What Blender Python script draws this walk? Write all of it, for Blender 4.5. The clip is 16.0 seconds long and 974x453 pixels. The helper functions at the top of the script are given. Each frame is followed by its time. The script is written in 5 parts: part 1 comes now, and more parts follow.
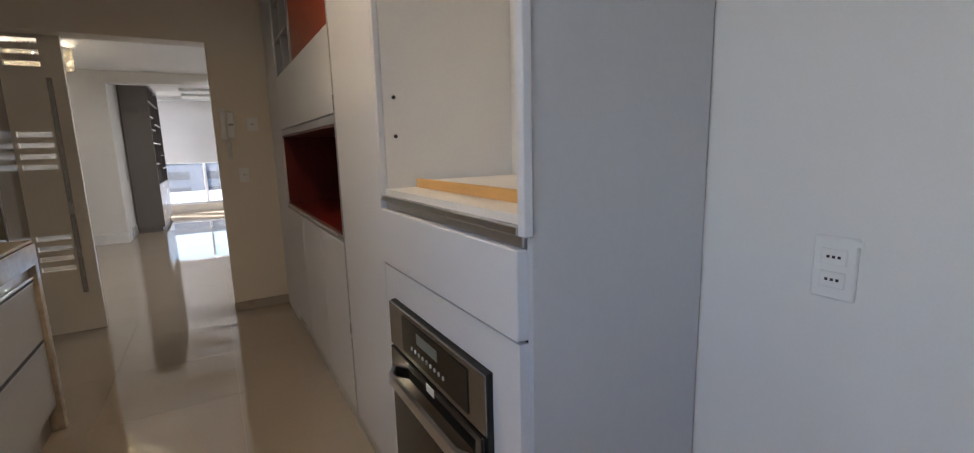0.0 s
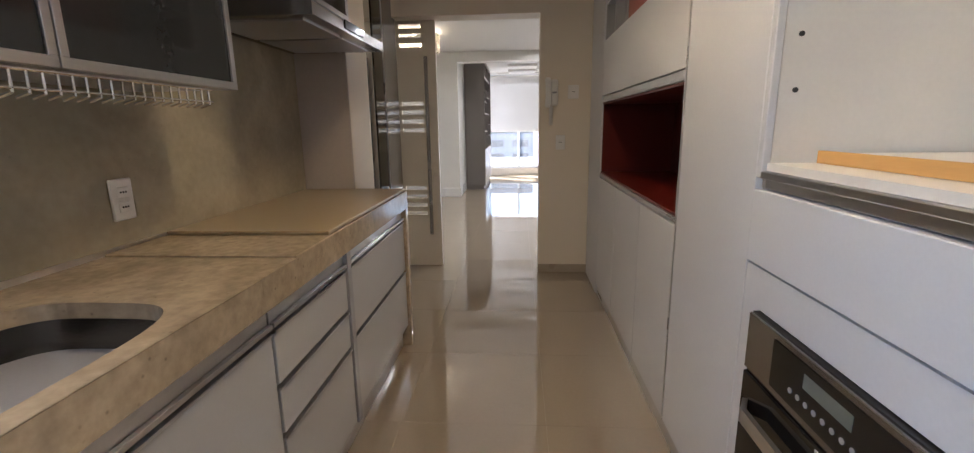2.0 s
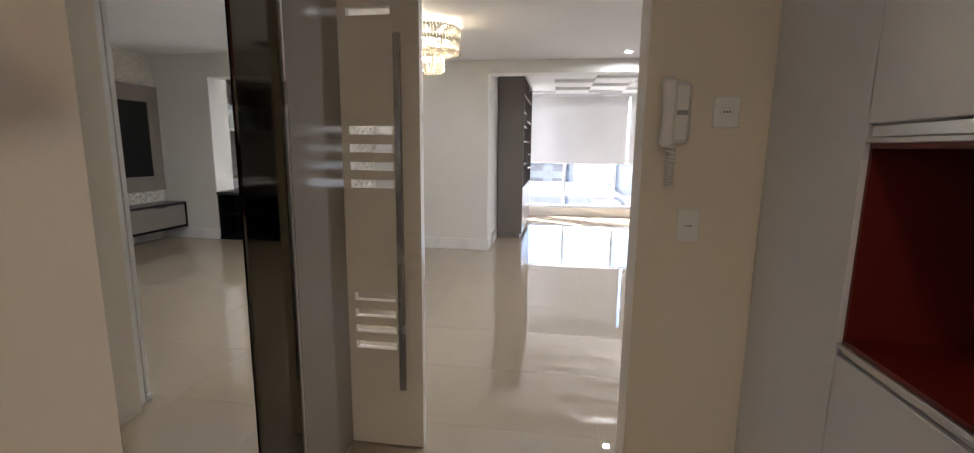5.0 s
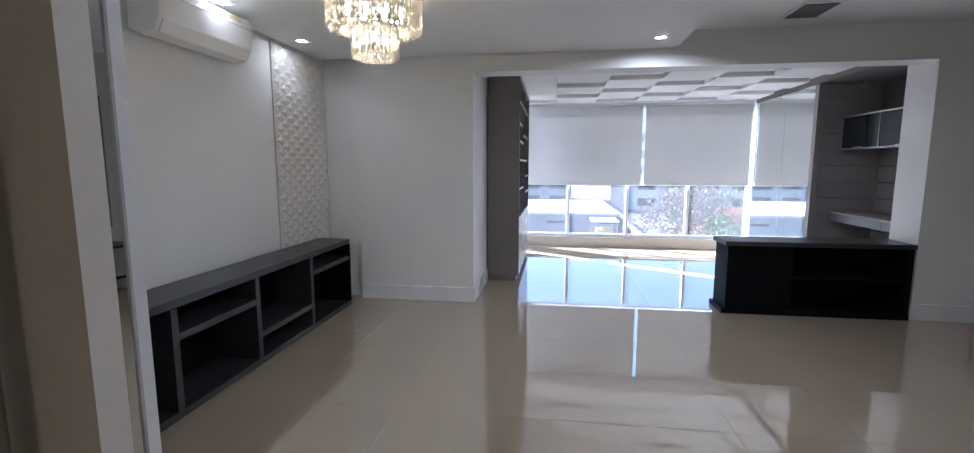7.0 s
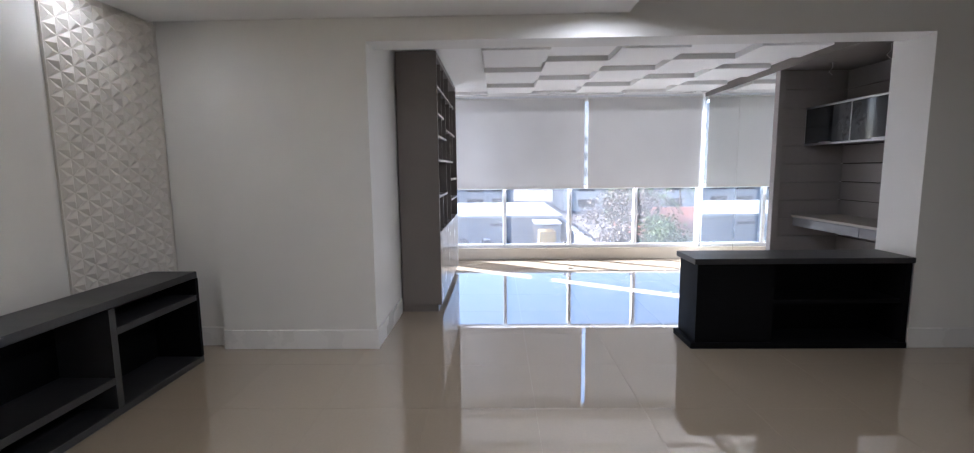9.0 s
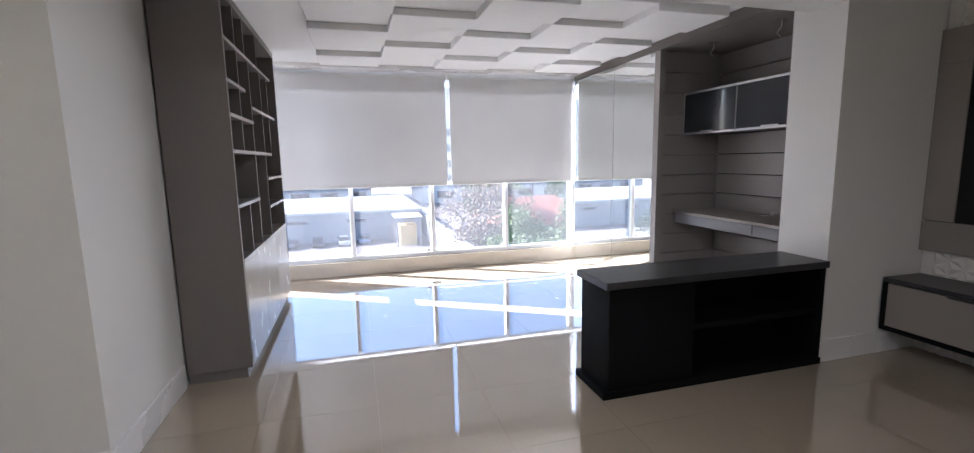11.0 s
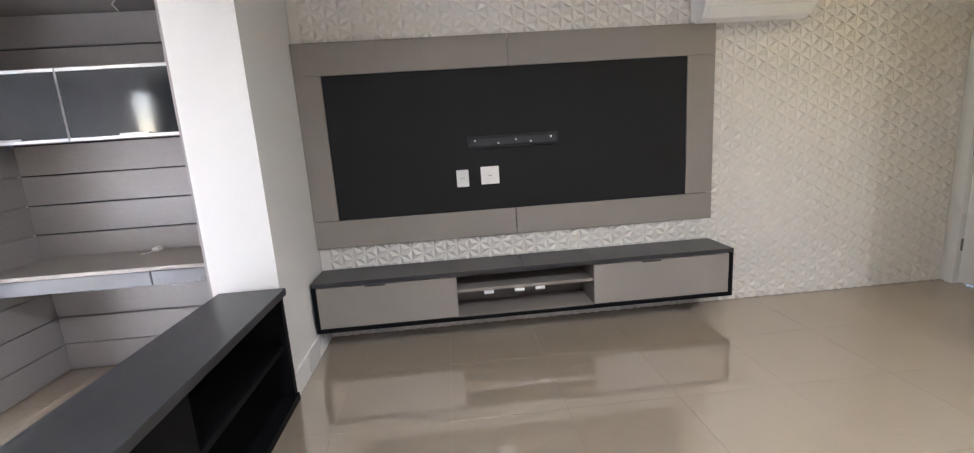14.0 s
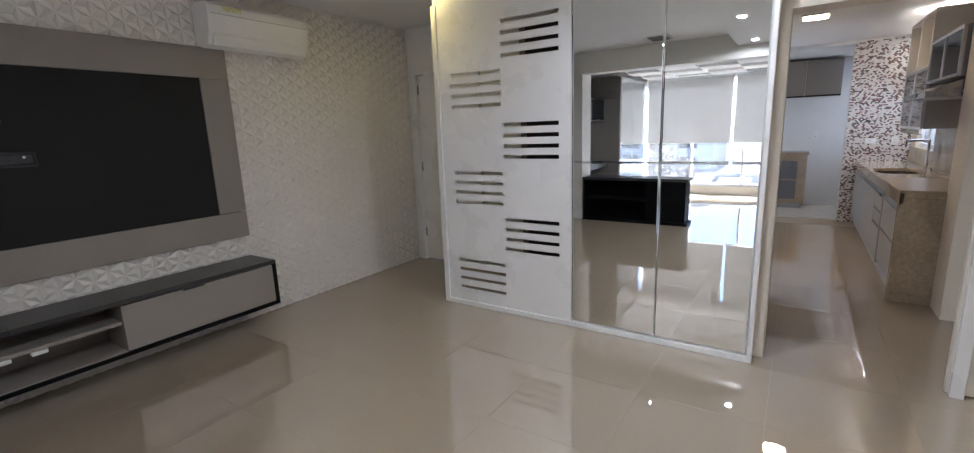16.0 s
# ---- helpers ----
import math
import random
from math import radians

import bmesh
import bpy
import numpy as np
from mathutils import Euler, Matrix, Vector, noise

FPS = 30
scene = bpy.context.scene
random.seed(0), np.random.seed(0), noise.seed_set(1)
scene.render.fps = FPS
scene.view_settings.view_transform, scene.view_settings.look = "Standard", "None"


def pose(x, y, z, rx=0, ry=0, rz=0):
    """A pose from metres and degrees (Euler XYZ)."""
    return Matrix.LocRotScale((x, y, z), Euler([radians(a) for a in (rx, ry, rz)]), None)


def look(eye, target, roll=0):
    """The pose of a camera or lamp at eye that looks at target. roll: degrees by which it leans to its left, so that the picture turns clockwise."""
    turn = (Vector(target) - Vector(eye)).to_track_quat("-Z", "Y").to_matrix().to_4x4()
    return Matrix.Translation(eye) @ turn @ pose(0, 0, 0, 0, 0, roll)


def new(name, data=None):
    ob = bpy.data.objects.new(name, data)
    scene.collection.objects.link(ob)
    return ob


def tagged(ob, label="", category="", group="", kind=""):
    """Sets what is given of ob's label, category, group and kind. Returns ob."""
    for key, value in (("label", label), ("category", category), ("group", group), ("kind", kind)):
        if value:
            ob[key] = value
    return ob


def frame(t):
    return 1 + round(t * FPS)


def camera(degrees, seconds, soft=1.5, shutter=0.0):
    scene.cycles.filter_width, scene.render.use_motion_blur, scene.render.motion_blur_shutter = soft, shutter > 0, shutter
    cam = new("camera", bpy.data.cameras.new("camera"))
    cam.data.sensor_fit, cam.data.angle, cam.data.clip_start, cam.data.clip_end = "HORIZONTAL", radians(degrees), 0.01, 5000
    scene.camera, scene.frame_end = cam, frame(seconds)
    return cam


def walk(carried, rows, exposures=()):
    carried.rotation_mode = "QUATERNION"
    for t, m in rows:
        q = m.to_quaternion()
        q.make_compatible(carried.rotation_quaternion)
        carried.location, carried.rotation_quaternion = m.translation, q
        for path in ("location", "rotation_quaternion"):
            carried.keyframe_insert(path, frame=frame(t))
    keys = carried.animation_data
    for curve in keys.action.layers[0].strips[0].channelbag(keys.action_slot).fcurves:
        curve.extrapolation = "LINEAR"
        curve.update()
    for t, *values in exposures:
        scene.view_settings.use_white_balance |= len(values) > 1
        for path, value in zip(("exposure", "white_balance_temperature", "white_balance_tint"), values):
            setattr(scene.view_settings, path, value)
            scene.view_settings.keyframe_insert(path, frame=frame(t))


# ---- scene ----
cam = camera(92.1, 16.0, 1.2)
PATH = [
    (0, (0.226, 0.479, 1.261), (1.218, 2.183, 0.925), -1.5),
    (0.5, (0.194, 0.476, 1.241), (0.832, 2.34, 0.894), -1.5),
    (1, (0.174, 0.469, 1.236), (0.512, 2.407, 0.875), -1.2),
    (1.5, (0.156, 0.543, 1.227), (0.225, 2.503, 0.836), -1.1),
    (2, (0.12, 0.784, 1.231), (-0.013, 2.735, 0.81), -0.8),
    (2.5, (0.109, 1.073, 1.23), (-0.126, 3.009, 0.786), -0.3),
    (3, (0.138, 1.427, 1.279), (-0.139, 3.35, 0.807), 0.3),
    (3.5, (0.076, 1.788, 1.305), (-0.209, 3.708, 0.824), 0.3),
    (4, (0.07, 2.147, 1.304), (-0.223, 4.074, 0.854), 0.5),
    (4.2, (0.066, 2.297, 1.328), (-0.217, 4.233, 0.915), 0.8),
    (6.3, (-0.103, 3.93, 1.365), (-0.412, 5.886, 1.081), 0.1),
    (6.5, (-0.102, 4.063, 1.371), (-0.407, 6.021, 1.101), 0.1),
    (7, (-0.108, 4.427, 1.382), (-0.39, 6.391, 1.128), -0.0),
    (7.5, (-0.131, 4.743, 1.366), (-0.396, 6.711, 1.124), -0.2),
    (8, (-0.137, 5.021, 1.373), (-0.371, 6.993, 1.137), -0.4),
    (8.5, (-0.049, 5.28, 1.361), (-0.202, 7.261, 1.126), -0.6),
    (10.8, (0.148, 6.675, 1.382), (0.607, 8.601, 1.1), -0.9),
    (11, (0.18, 6.777, 1.378), (0.713, 8.684, 1.095), -1.1),
    (11.5, (0.251, 7.098, 1.384), (1.059, 8.903, 1.087), -1.7),
    (12, (0.281, 7.386, 1.361), (1.435, 8.991, 1.058), -2.2),
    (12.5, (0.349, 7.627, 1.37), (1.877, 8.876, 1.049), -2.9),
    (13, (0.483, 7.811, 1.385), (2.275, 8.632, 1.047), -3.5),
    (13.5, (0.486, 7.968, 1.46), (2.422, 8.292, 1.077), -3.7),
    (14, (0.447, 8.035, 1.483), (2.402, 7.893, 1.087), -3.8),
    (14.5, (0.412, 8.123, 1.489), (2.283, 7.549, 1.078), -3.1),
    (15, (0.34, 8.133, 1.452), (1.997, 7.088, 1.05), -2.9),
    (15.5, (0.276, 8.113, 1.453), (1.672, 6.738, 1.052), -2.6),
    (16, (0.209, 8.094, 1.472), (1.291, 6.459, 1.074), -2.1),
]
EXPOSURES = [(0.0, 3.2, 5750, 14), (0.5, 3.4, 5750, 14), (1.5, 3.65, 5700, 14), (2.0, 3.75, 5700, 14), (2.5, 3.75, 5750, 14), (4.2, 3.95, 6050, 14), (6.4, 3.2, 5000, 14), (8.5, 3.05, 5300, 15), (11.0, 3.15, 5450, 16), (12.6, 3.05, 5500, 16), (13.0, 3.2, 5500, 16), (13.5, 3.95, 5450, 16), (14.0, 4.75, 5400, 15), (14.5, 4.65, 5400, 15), (15.0, 4.3, 5400, 15), (15.5, 3.95, 5350, 15), (16.0, 3.7, 5350, 14)]
walk(cam, [(t, look(eye, target, roll)) for t, eye, target, roll in PATH], EXPOSURES)
KITCHEN_SHIFT = 0.11
SUN_AZ, SUN_EL = -58.6, 31.0
BLIND_THROUGH, LIVING_WATTS, KITCHEN_WATTS = 0.14, 1.0, 0.51
KITCHEN_LIGHT = (1.0, 0.66, 0.36)
KITCHEN_SKY = 0.62

# ---- world, sun, lamps ----
world = bpy.data.worlds.new("world")
scene.world = world
world.use_nodes = True
wn = world.node_tree.nodes
sky = wn.new("ShaderNodeTexSky")
sky.sky_type, sky.sun_disc = "NISHITA", False
sky.sun_elevation, sky.sun_rotation = radians(SUN_EL), radians(SUN_AZ)
world.node_tree.links.new(sky.outputs[0], wn["Background"].inputs[0])
wn["Background"].inputs[1].default_value = 0.15

sun_data = bpy.data.lights.new("sun", "SUN")
sun_data.energy, sun_data.angle, sun_data.color = 5.0, radians(0.5), (1.0, 0.95, 0.88)
sun = new("sun", sun_data)
sun_way = Vector((math.sin(radians(SUN_AZ)) * math.cos(radians(SUN_EL)), math.cos(radians(SUN_AZ)) * math.cos(radians(SUN_EL)), math.sin(radians(SUN_EL))))
sun.matrix_world = look(tuple(sun_way * 30), (0, 0, 0))


SHIFT = 0.0  # the kitchen part is laid out in its own numbers, then moved along y


def lamp(name, x, y, z, watts, size=0.07, color=(1.0, 0.93, 0.84), spread=170):
    d = bpy.data.lights.new(name, "AREA")
    d.shape, d.size, d.energy, d.color, d.spread = "DISK", size, watts, color, radians(spread)
    ob = new(name, d)
    ob.location = (x, y + SHIFT, z)
    return ob


# ---- materials ----
def node_mat(name):
    m = bpy.data.materials.new(name)
    m.use_nodes = True
    t = m.node_tree
    return m, t, t.nodes["Principled BSDF"]


def mat(name, color, rough=0.5, metal=0.0, vary=0.08, scale=6.0, fine=90.0, bump=0.02, coat=0.0, random_piece=0.0, rough_vary=0.08, stretch=(1, 1, 1), spec=0.5):
    """A painted, coated or stone-like surface with variation at two scales."""
    m, t, b = node_mat(name)
    n, l = t.nodes, t.links
    co = n.new("ShaderNodeTexCoord")
    mp = n.new("ShaderNodeMapping")
    mp.inputs["Scale"].default_value = stretch
    l.new(co.outputs["Object"], mp.inputs[0])
    big = n.new("ShaderNodeTexNoise")
    big.inputs["Scale"].default_value, big.inputs["Detail"].default_value = scale, 5
    small = n.new("ShaderNodeTexNoise")
    small.inputs["Scale"].default_value, small.inputs["Detail"].default_value = fine, 3
    l.new(mp.outputs[0], big.inputs[0])
    l.new(mp.outputs[0], small.inputs[0])
    add = n.new("ShaderNodeMath")
    add.operation = "ADD"
    l.new(big.outputs[0], add.inputs[0])
    l.new(small.outputs[0], add.inputs[1])
    source = add.outputs[0]
    if random_piece:
        info = n.new("ShaderNodeObjectInfo")
        mul = n.new("ShaderNodeMath")
        mul.operation, mul.inputs[1].default_value = "MULTIPLY", random_piece
        l.new(info.outputs["Random"], mul.inputs[0])
        add2 = n.new("ShaderNodeMath")
        l.new(add.outputs[0], add2.inputs[0])
        l.new(mul.outputs[0], add2.inputs[1])
        source = add2.outputs[0]
    ramp = n.new("ShaderNodeMapRange")
    ramp.inputs[1].default_value, ramp.inputs[2].default_value = 0.6, 1.4
    ramp.inputs[3].default_value, ramp.inputs[4].default_value = 1 - vary, 1 + vary
    l.new(source, ramp.inputs[0])
    mix = n.new("ShaderNodeVectorMath")
    mix.operation = "SCALE"
    mix.inputs[0].default_value = color
    l.new(ramp.outputs[0], mix.inputs["Scale"])
    l.new(mix.outputs[0], b.inputs["Base Color"])
    rr = n.new("ShaderNodeMapRange")
    rr.inputs[3].default_value, rr.inputs[4].default_value = max(0.002, rough - rough_vary), rough + rough_vary
    l.new(big.outputs[0], rr.inputs[0])
    l.new(rr.outputs[0], b.inputs["Roughness"])
    b.inputs["Metallic"].default_value = metal
    b.inputs["Specular IOR Level"].default_value = spec
    b.inputs["Coat Weight"].default_value = coat
    b.inputs["Coat Roughness"].default_value = 0.05
    if bump:
        bp = n.new("ShaderNodeBump")
        bp.inputs["Strength"].default_value, bp.inputs["Distance"].default_value = bump, 0.01
        l.new(small.outputs[0], bp.inputs["Height"])
        l.new(bp.outputs[0], b.inputs["Normal"])
    return m


def glass_mat(name, tint=(1, 1, 1), hazy=0.014):
    """A thin pane: mostly clear, with a mirror-like share and a veil that stands in for outdoor haze."""
    m, t, b = node_mat(name)
    n, l = t.nodes, t.links
    n.remove(b)
    clear, shiny, mix, fr = n.new("ShaderNodeBsdfTransparent"), n.new("ShaderNodeBsdfGlossy"), n.new("ShaderNodeMixShader"), n.new("ShaderNodeFresnel")
    clear.inputs[0].default_value = (*tint, 1)
    shiny.inputs["Roughness"].default_value = 0.01
    fr.inputs["IOR"].default_value = 1.45
    l.new(fr.outputs[0], mix.inputs[0])
    l.new(clear.outputs[0], mix.inputs[1])
    l.new(shiny.outputs[0], mix.inputs[2])
    # A patchy translucent veil puts the haze of the outdoors into the pane.
    haze, veil = n.new("ShaderNodeBsdfTranslucent"), n.new("ShaderNodeMixShader")
    haze.inputs[0].default_value = (0.9, 0.9, 0.9, 1)
    co, patchy, share = n.new("ShaderNodeTexCoord"), n.new("ShaderNodeTexNoise"), n.new("ShaderNodeMapRange")
    patchy.inputs["Scale"].default_value = 2.0
    share.inputs[3].default_value, share.inputs[4].default_value = hazy * 0.6, hazy * 1.4
    l.new(co.outputs["Object"], patchy.inputs["Vector"])
    l.new(patchy.outputs[0], share.inputs[0])
    l.new(share.outputs[0], veil.inputs[0])
    l.new(mix.outputs[0], veil.inputs[1])
    l.new(haze.outputs[0], veil.inputs[2])
    l.new(veil.outputs[0], n["Material Output"].inputs[0])
    return m


def glow(name, color, strength):
    m, t, b = node_mat(name)
    b.inputs["Base Color"].default_value = (*color, 1)
    b.inputs["Emission Color"].default_value = (*color, 1)
    b.inputs["Emission Strength"].default_value = strength
    return m


def stone_mat(name, base, dark, rough=0.22, grit=1.0):
    """Polished limestone: cloudy beige with veins, pits and fossils."""
    m, t, b = node_mat(name)
    n, l = t.nodes, t.links
    co = n.new("ShaderNodeTexCoord")
    cloud = n.new("ShaderNodeTexNoise")
    cloud.inputs["Scale"].default_value, cloud.inputs["Detail"].default_value, cloud.inputs["Distortion"].default_value = 2.6, 8, 0.7
    grain = n.new("ShaderNodeTexNoise")
    grain.inputs["Scale"].default_value, grain.inputs["Detail"].default_value = 38, 6
    pits = n.new("ShaderNodeTexVoronoi")
    pits.inputs["Scale"].default_value = 26
    for k in (cloud, grain, pits):
        l.new(co.outputs["Object"], k.inputs["Vector"])
    r1 = n.new("ShaderNodeValToRGB")
    r1.color_ramp.elements[0].position, r1.color_ramp.elements[0].color = 0.35, (*dark, 1)
    r1.color_ramp.elements[1].position, r1.color_ramp.elements[1].color = 0.68, (*base, 1)
    l.new(cloud.outputs[0], r1.inputs[0])
    r2 = n.new("ShaderNodeMapRange")
    r2.inputs[1].default_value, r2.inputs[2].default_value, r2.inputs[3].default_value, r2.inputs[4].default_value = 0.3, 0.7, 1 - 0.14 * grit, 1 + 0.10 * grit
    l.new(grain.outputs[0], r2.inputs[0])
    r3 = n.new("ShaderNodeMapRange")
    r3.inputs[1].default_value, r3.inputs[2].default_value, r3.inputs[3].default_value, r3.inputs[4].default_value = 0.02, 0.12, 1 - 0.3 * grit, 1.0
    l.new(pits.outputs["Distance"], r3.inputs[0])
    mul = n.new("ShaderNodeMath")
    mul.operation = "MULTIPLY"
    l.new(r2.outputs[0], mul.inputs[0])
    l.new(r3.outputs[0], mul.inputs[1])
    sc = n.new("ShaderNodeVectorMath")
    sc.operation = "SCALE"
    l.new(r1.outputs[0], sc.inputs[0])
    l.new(mul.outputs[0], sc.inputs["Scale"])
    l.new(sc.outputs[0], b.inputs["Base Color"])
    b.inputs["Roughness"].default_value = rough
    bp = n.new("ShaderNodeBump")
    bp.inputs["Strength"].default_value, bp.inputs["Distance"].default_value = 0.04 * grit, 0.005
    l.new(mul.outputs[0], bp.inputs["Height"])
    l.new(bp.outputs[0], b.inputs["Normal"])
    return m


def blind_mat():
    m, t, b = node_mat("blind_cloth")
    n, l = t.nodes, t.links
    co = n.new("ShaderNodeTexCoord")
    weave = n.new("ShaderNodeTexNoise")
    weave.inputs["Scale"].default_value = 300
    l.new(co.outputs["Object"], weave.inputs["Vector"])
    soft = n.new("ShaderNodeTexNoise")
    soft.inputs["Scale"].default_value = 1.3
    l.new(co.outputs["Object"], soft.inputs["Vector"])
    mr = n.new("ShaderNodeMapRange")
    mr.inputs[3].default_value, mr.inputs[4].default_value = 0.86, 1.04
    l.new(soft.outputs[0], mr.inputs[0])
    sc = n.new("ShaderNodeVectorMath")
    sc.operation = "SCALE"
    sc.inputs[0].default_value = (0.80, 0.795, 0.79)
    l.new(mr.outputs[0], sc.inputs["Scale"])
    l.new(sc.outputs[0], b.inputs["Base Color"])
    b.inputs["Roughness"].default_value = 0.8
    bp = n.new("ShaderNodeBump")
    bp.inputs["Strength"].default_value, bp.inputs["Distance"].default_value = 0.1, 0.002
    l.new(weave.outputs[0], bp.inputs["Height"])
    l.new(bp.outputs[0], b.inputs["Normal"])
    tr, mix = n.new("ShaderNodeBsdfTranslucent"), n.new("ShaderNodeMixShader")
    l.new(sc.outputs[0], tr.inputs[0])
    mix.inputs[0].default_value = BLIND_THROUGH
    l.new(b.outputs[0], mix.inputs[1])
    l.new(tr.outputs[0], mix.inputs[2])
    l.new(mix.outputs[0], n["Material Output"].inputs[0])
    return m


def island_mat(name, colors, rough=0.15):
    """Small pieces that each take one of the colours."""
    m, t, b = node_mat(name)
    n, l = t.nodes, t.links
    geo = n.new("ShaderNodeNewGeometry")
    ramp = n.new("ShaderNodeValToRGB")
    ramp.color_ramp.interpolation = "CONSTANT"
    e = ramp.color_ramp.elements
    while len(e) < len(colors):
        e.new(1.0)
    for k, (p, c) in enumerate(colors):
        e[k].position, e[k].color = p, (*c, 1)
    l.new(geo.outputs["Random Per Island"], ramp.inputs[0])
    l.new(ramp.outputs[0], b.inputs["Base Color"])
    b.inputs["Roughness"].default_value = rough
    return m


WHITE_WALL = mat("white_wall_paint", (0.78, 0.765, 0.73), 0.55, vary=0.025, scale=1.5, fine=220, bump=0.03)
KITCHEN_WALL = mat("cream_wall_paint", (0.75, 0.68, 0.57), 0.5, vary=0.025, scale=1.5, fine=220, bump=0.03)
CEIL = mat("ceiling_paint", (0.85, 0.84, 0.82), 0.7, vary=0.02, scale=1.2, fine=180, bump=0.02)
TRIM = mat("white_lacquered_trim", (0.80, 0.79, 0.77), 0.28, vary=0.02, scale=3, fine=120, bump=0.01)
RELIEF = mat("gypsum_relief_paint", (0.75, 0.715, 0.655), 0.5, vary=0.03, scale=2, fine=150, bump=0.03)
TILE = mat("polished_porcelain", (0.385, 0.315, 0.228), 0.006, vary=0.035, scale=1.7, fine=60, bump=0.0, random_piece=0.02, rough_vary=0.003)
TILE.node_tree.nodes["Principled BSDF"].inputs["IOR"].default_value = 3.6
GROUT = mat("grout", (0.34, 0.28, 0.21), 0.8, vary=0.1)
WHITE_LAM = mat("white_satin_laminate", (0.70, 0.71, 0.74), 0.33, vary=0.03, scale=4, fine=140, bump=0.03)
INNER_LAM = mat("white_inner_board", (0.78, 0.76, 0.72), 0.4, vary=0.03)
GREY_LAM = mat("grey_satin_laminate", (0.36, 0.36, 0.38), 0.35, vary=0.04, scale=4, fine=140, bump=0.03)
TAUPE = mat("taupe_laminate", (0.175, 0.155, 0.137), 0.42, vary=0.06, scale=3, fine=120, bump=0.03, stretch=(1, 1, 0.2))
TAUPE_LIGHT = mat("light_taupe_laminate", (0.27, 0.24, 0.21), 0.4, vary=0.05, scale=3, fine=120, bump=0.03)
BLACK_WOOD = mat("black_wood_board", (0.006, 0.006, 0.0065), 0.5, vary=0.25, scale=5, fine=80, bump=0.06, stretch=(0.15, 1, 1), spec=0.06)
# Charcoal, its colour lifted further to stand in for sheen from the window.
BLACK_TOP = mat("charcoal_wood_sheen", (0.032, 0.032, 0.034), 0.34, vary=0.22, scale=5, fine=80, bump=0.05, stretch=(0.2, 1, 1))
DARK_PANEL = mat("black_matte_panel", (0.0145, 0.014, 0.014), 0.55, vary=0.1, scale=4, fine=160, bump=0.03, spec=0.2)
# Red with the dimness inside the open niche worked into its tone.
RED = mat("shaded_red_laminate", (0.125, 0.011, 0.005), 0.42, vary=0.06, scale=4, fine=140, bump=0.03)
STONE = stone_mat("beige_limestone", (0.49, 0.395, 0.275), (0.33, 0.26, 0.175), 0.13, 1.35)
SPLASH = stone_mat("grey_limestone_splashback", (0.45, 0.395, 0.29), (0.31, 0.285, 0.215), 0.06, 0.5)
ALU = mat("brushed_aluminium", (0.62, 0.62, 0.63), 0.3, 1.0, vary=0.06, fine=200, stretch=(1, 0.1, 1))
STEEL = mat("brushed_steel", (0.40, 0.385, 0.37), 0.26, 1.0, vary=0.08, fine=200, stretch=(1, 0.1, 1))
CHROME = mat("chrome", (0.75, 0.75, 0.76), 0.08, 1.0, vary=0.02, bump=0)
DARK_METAL = mat("dark_metal", (0.06, 0.06, 0.065), 0.35, 0.8, vary=0.1)
WHITE_ALU = mat("white_window_frame", (0.78, 0.79, 0.80), 0.35, vary=0.03)
PLASTIC = mat("white_plastic", (0.80, 0.79, 0.76), 0.35, vary=0.02, bump=0.01)
GREY_PLASTIC = mat("grey_plastic", (0.35, 0.35, 0.36), 0.4, vary=0.05)
BLACK_PLASTIC = mat("black_plastic", (0.010, 0.010, 0.010), 0.35, vary=0.1)
OVEN_GLASS = mat("oven_black_glass", (0.012, 0.011, 0.010), 0.06, vary=0.1, bump=0)
SMOKED = mat("smoked_cabinet_glass", (0.022, 0.024, 0.027), 0.05, vary=0.1, bump=0)
MIRROR = mat("mirror", (0.86, 0.88, 0.87), 0.012, 1.0, vary=0.004, bump=0, rough_vary=0.002)
# The grey tint dims the bright outside view; the last value sets the haze.
GLASS = glass_mat("window_glass", (0.60, 0.605, 0.61), 0.03)
WOOD_EDGE = mat("raw_pine_strip", (0.62, 0.36, 0.12), 0.5, vary=0.1, stretch=(1, 0.1, 1), fine=60)
LIT = glow("lamp_glow", (1.0, 0.94, 0.84), 14)
CRYSTAL_LIT = glow("lit_bulb", (1.0, 0.80, 0.50), 14)
BLIND = blind_mat()


# ---- helpers for meshes ----
def bx(bm, x0, x1, y0, y1, z0, z1, bevel=0.0):
    """Adds a box with softened edges."""
    m = Matrix.LocRotScale(((x0 + x1) / 2, (y0 + y1) / 2, (z0 + z1) / 2), None, (abs(x1 - x0), abs(y1 - y0), abs(z1 - z0)))
    vs = bmesh.ops.create_cube(bm, size=1, matrix=m)["verts"]
    if bevel:
        es = list({e for v in vs for e in v.link_edges})
        bmesh.ops.bevel(bm, geom=es, offset=bevel, segments=1, affect="EDGES", clamp_overlap=True)
    return bm


def box(x0, x1, y0, y1, z0, z1, bevel=0.0):
    return bx(bmesh.new(), x0, x1, y0, y1, z0, z1, bevel)


def boxes(rows, bevel=0.0):
    bm = bmesh.new()
    for r in rows:
        bx(bm, *r, bevel)
    return bm


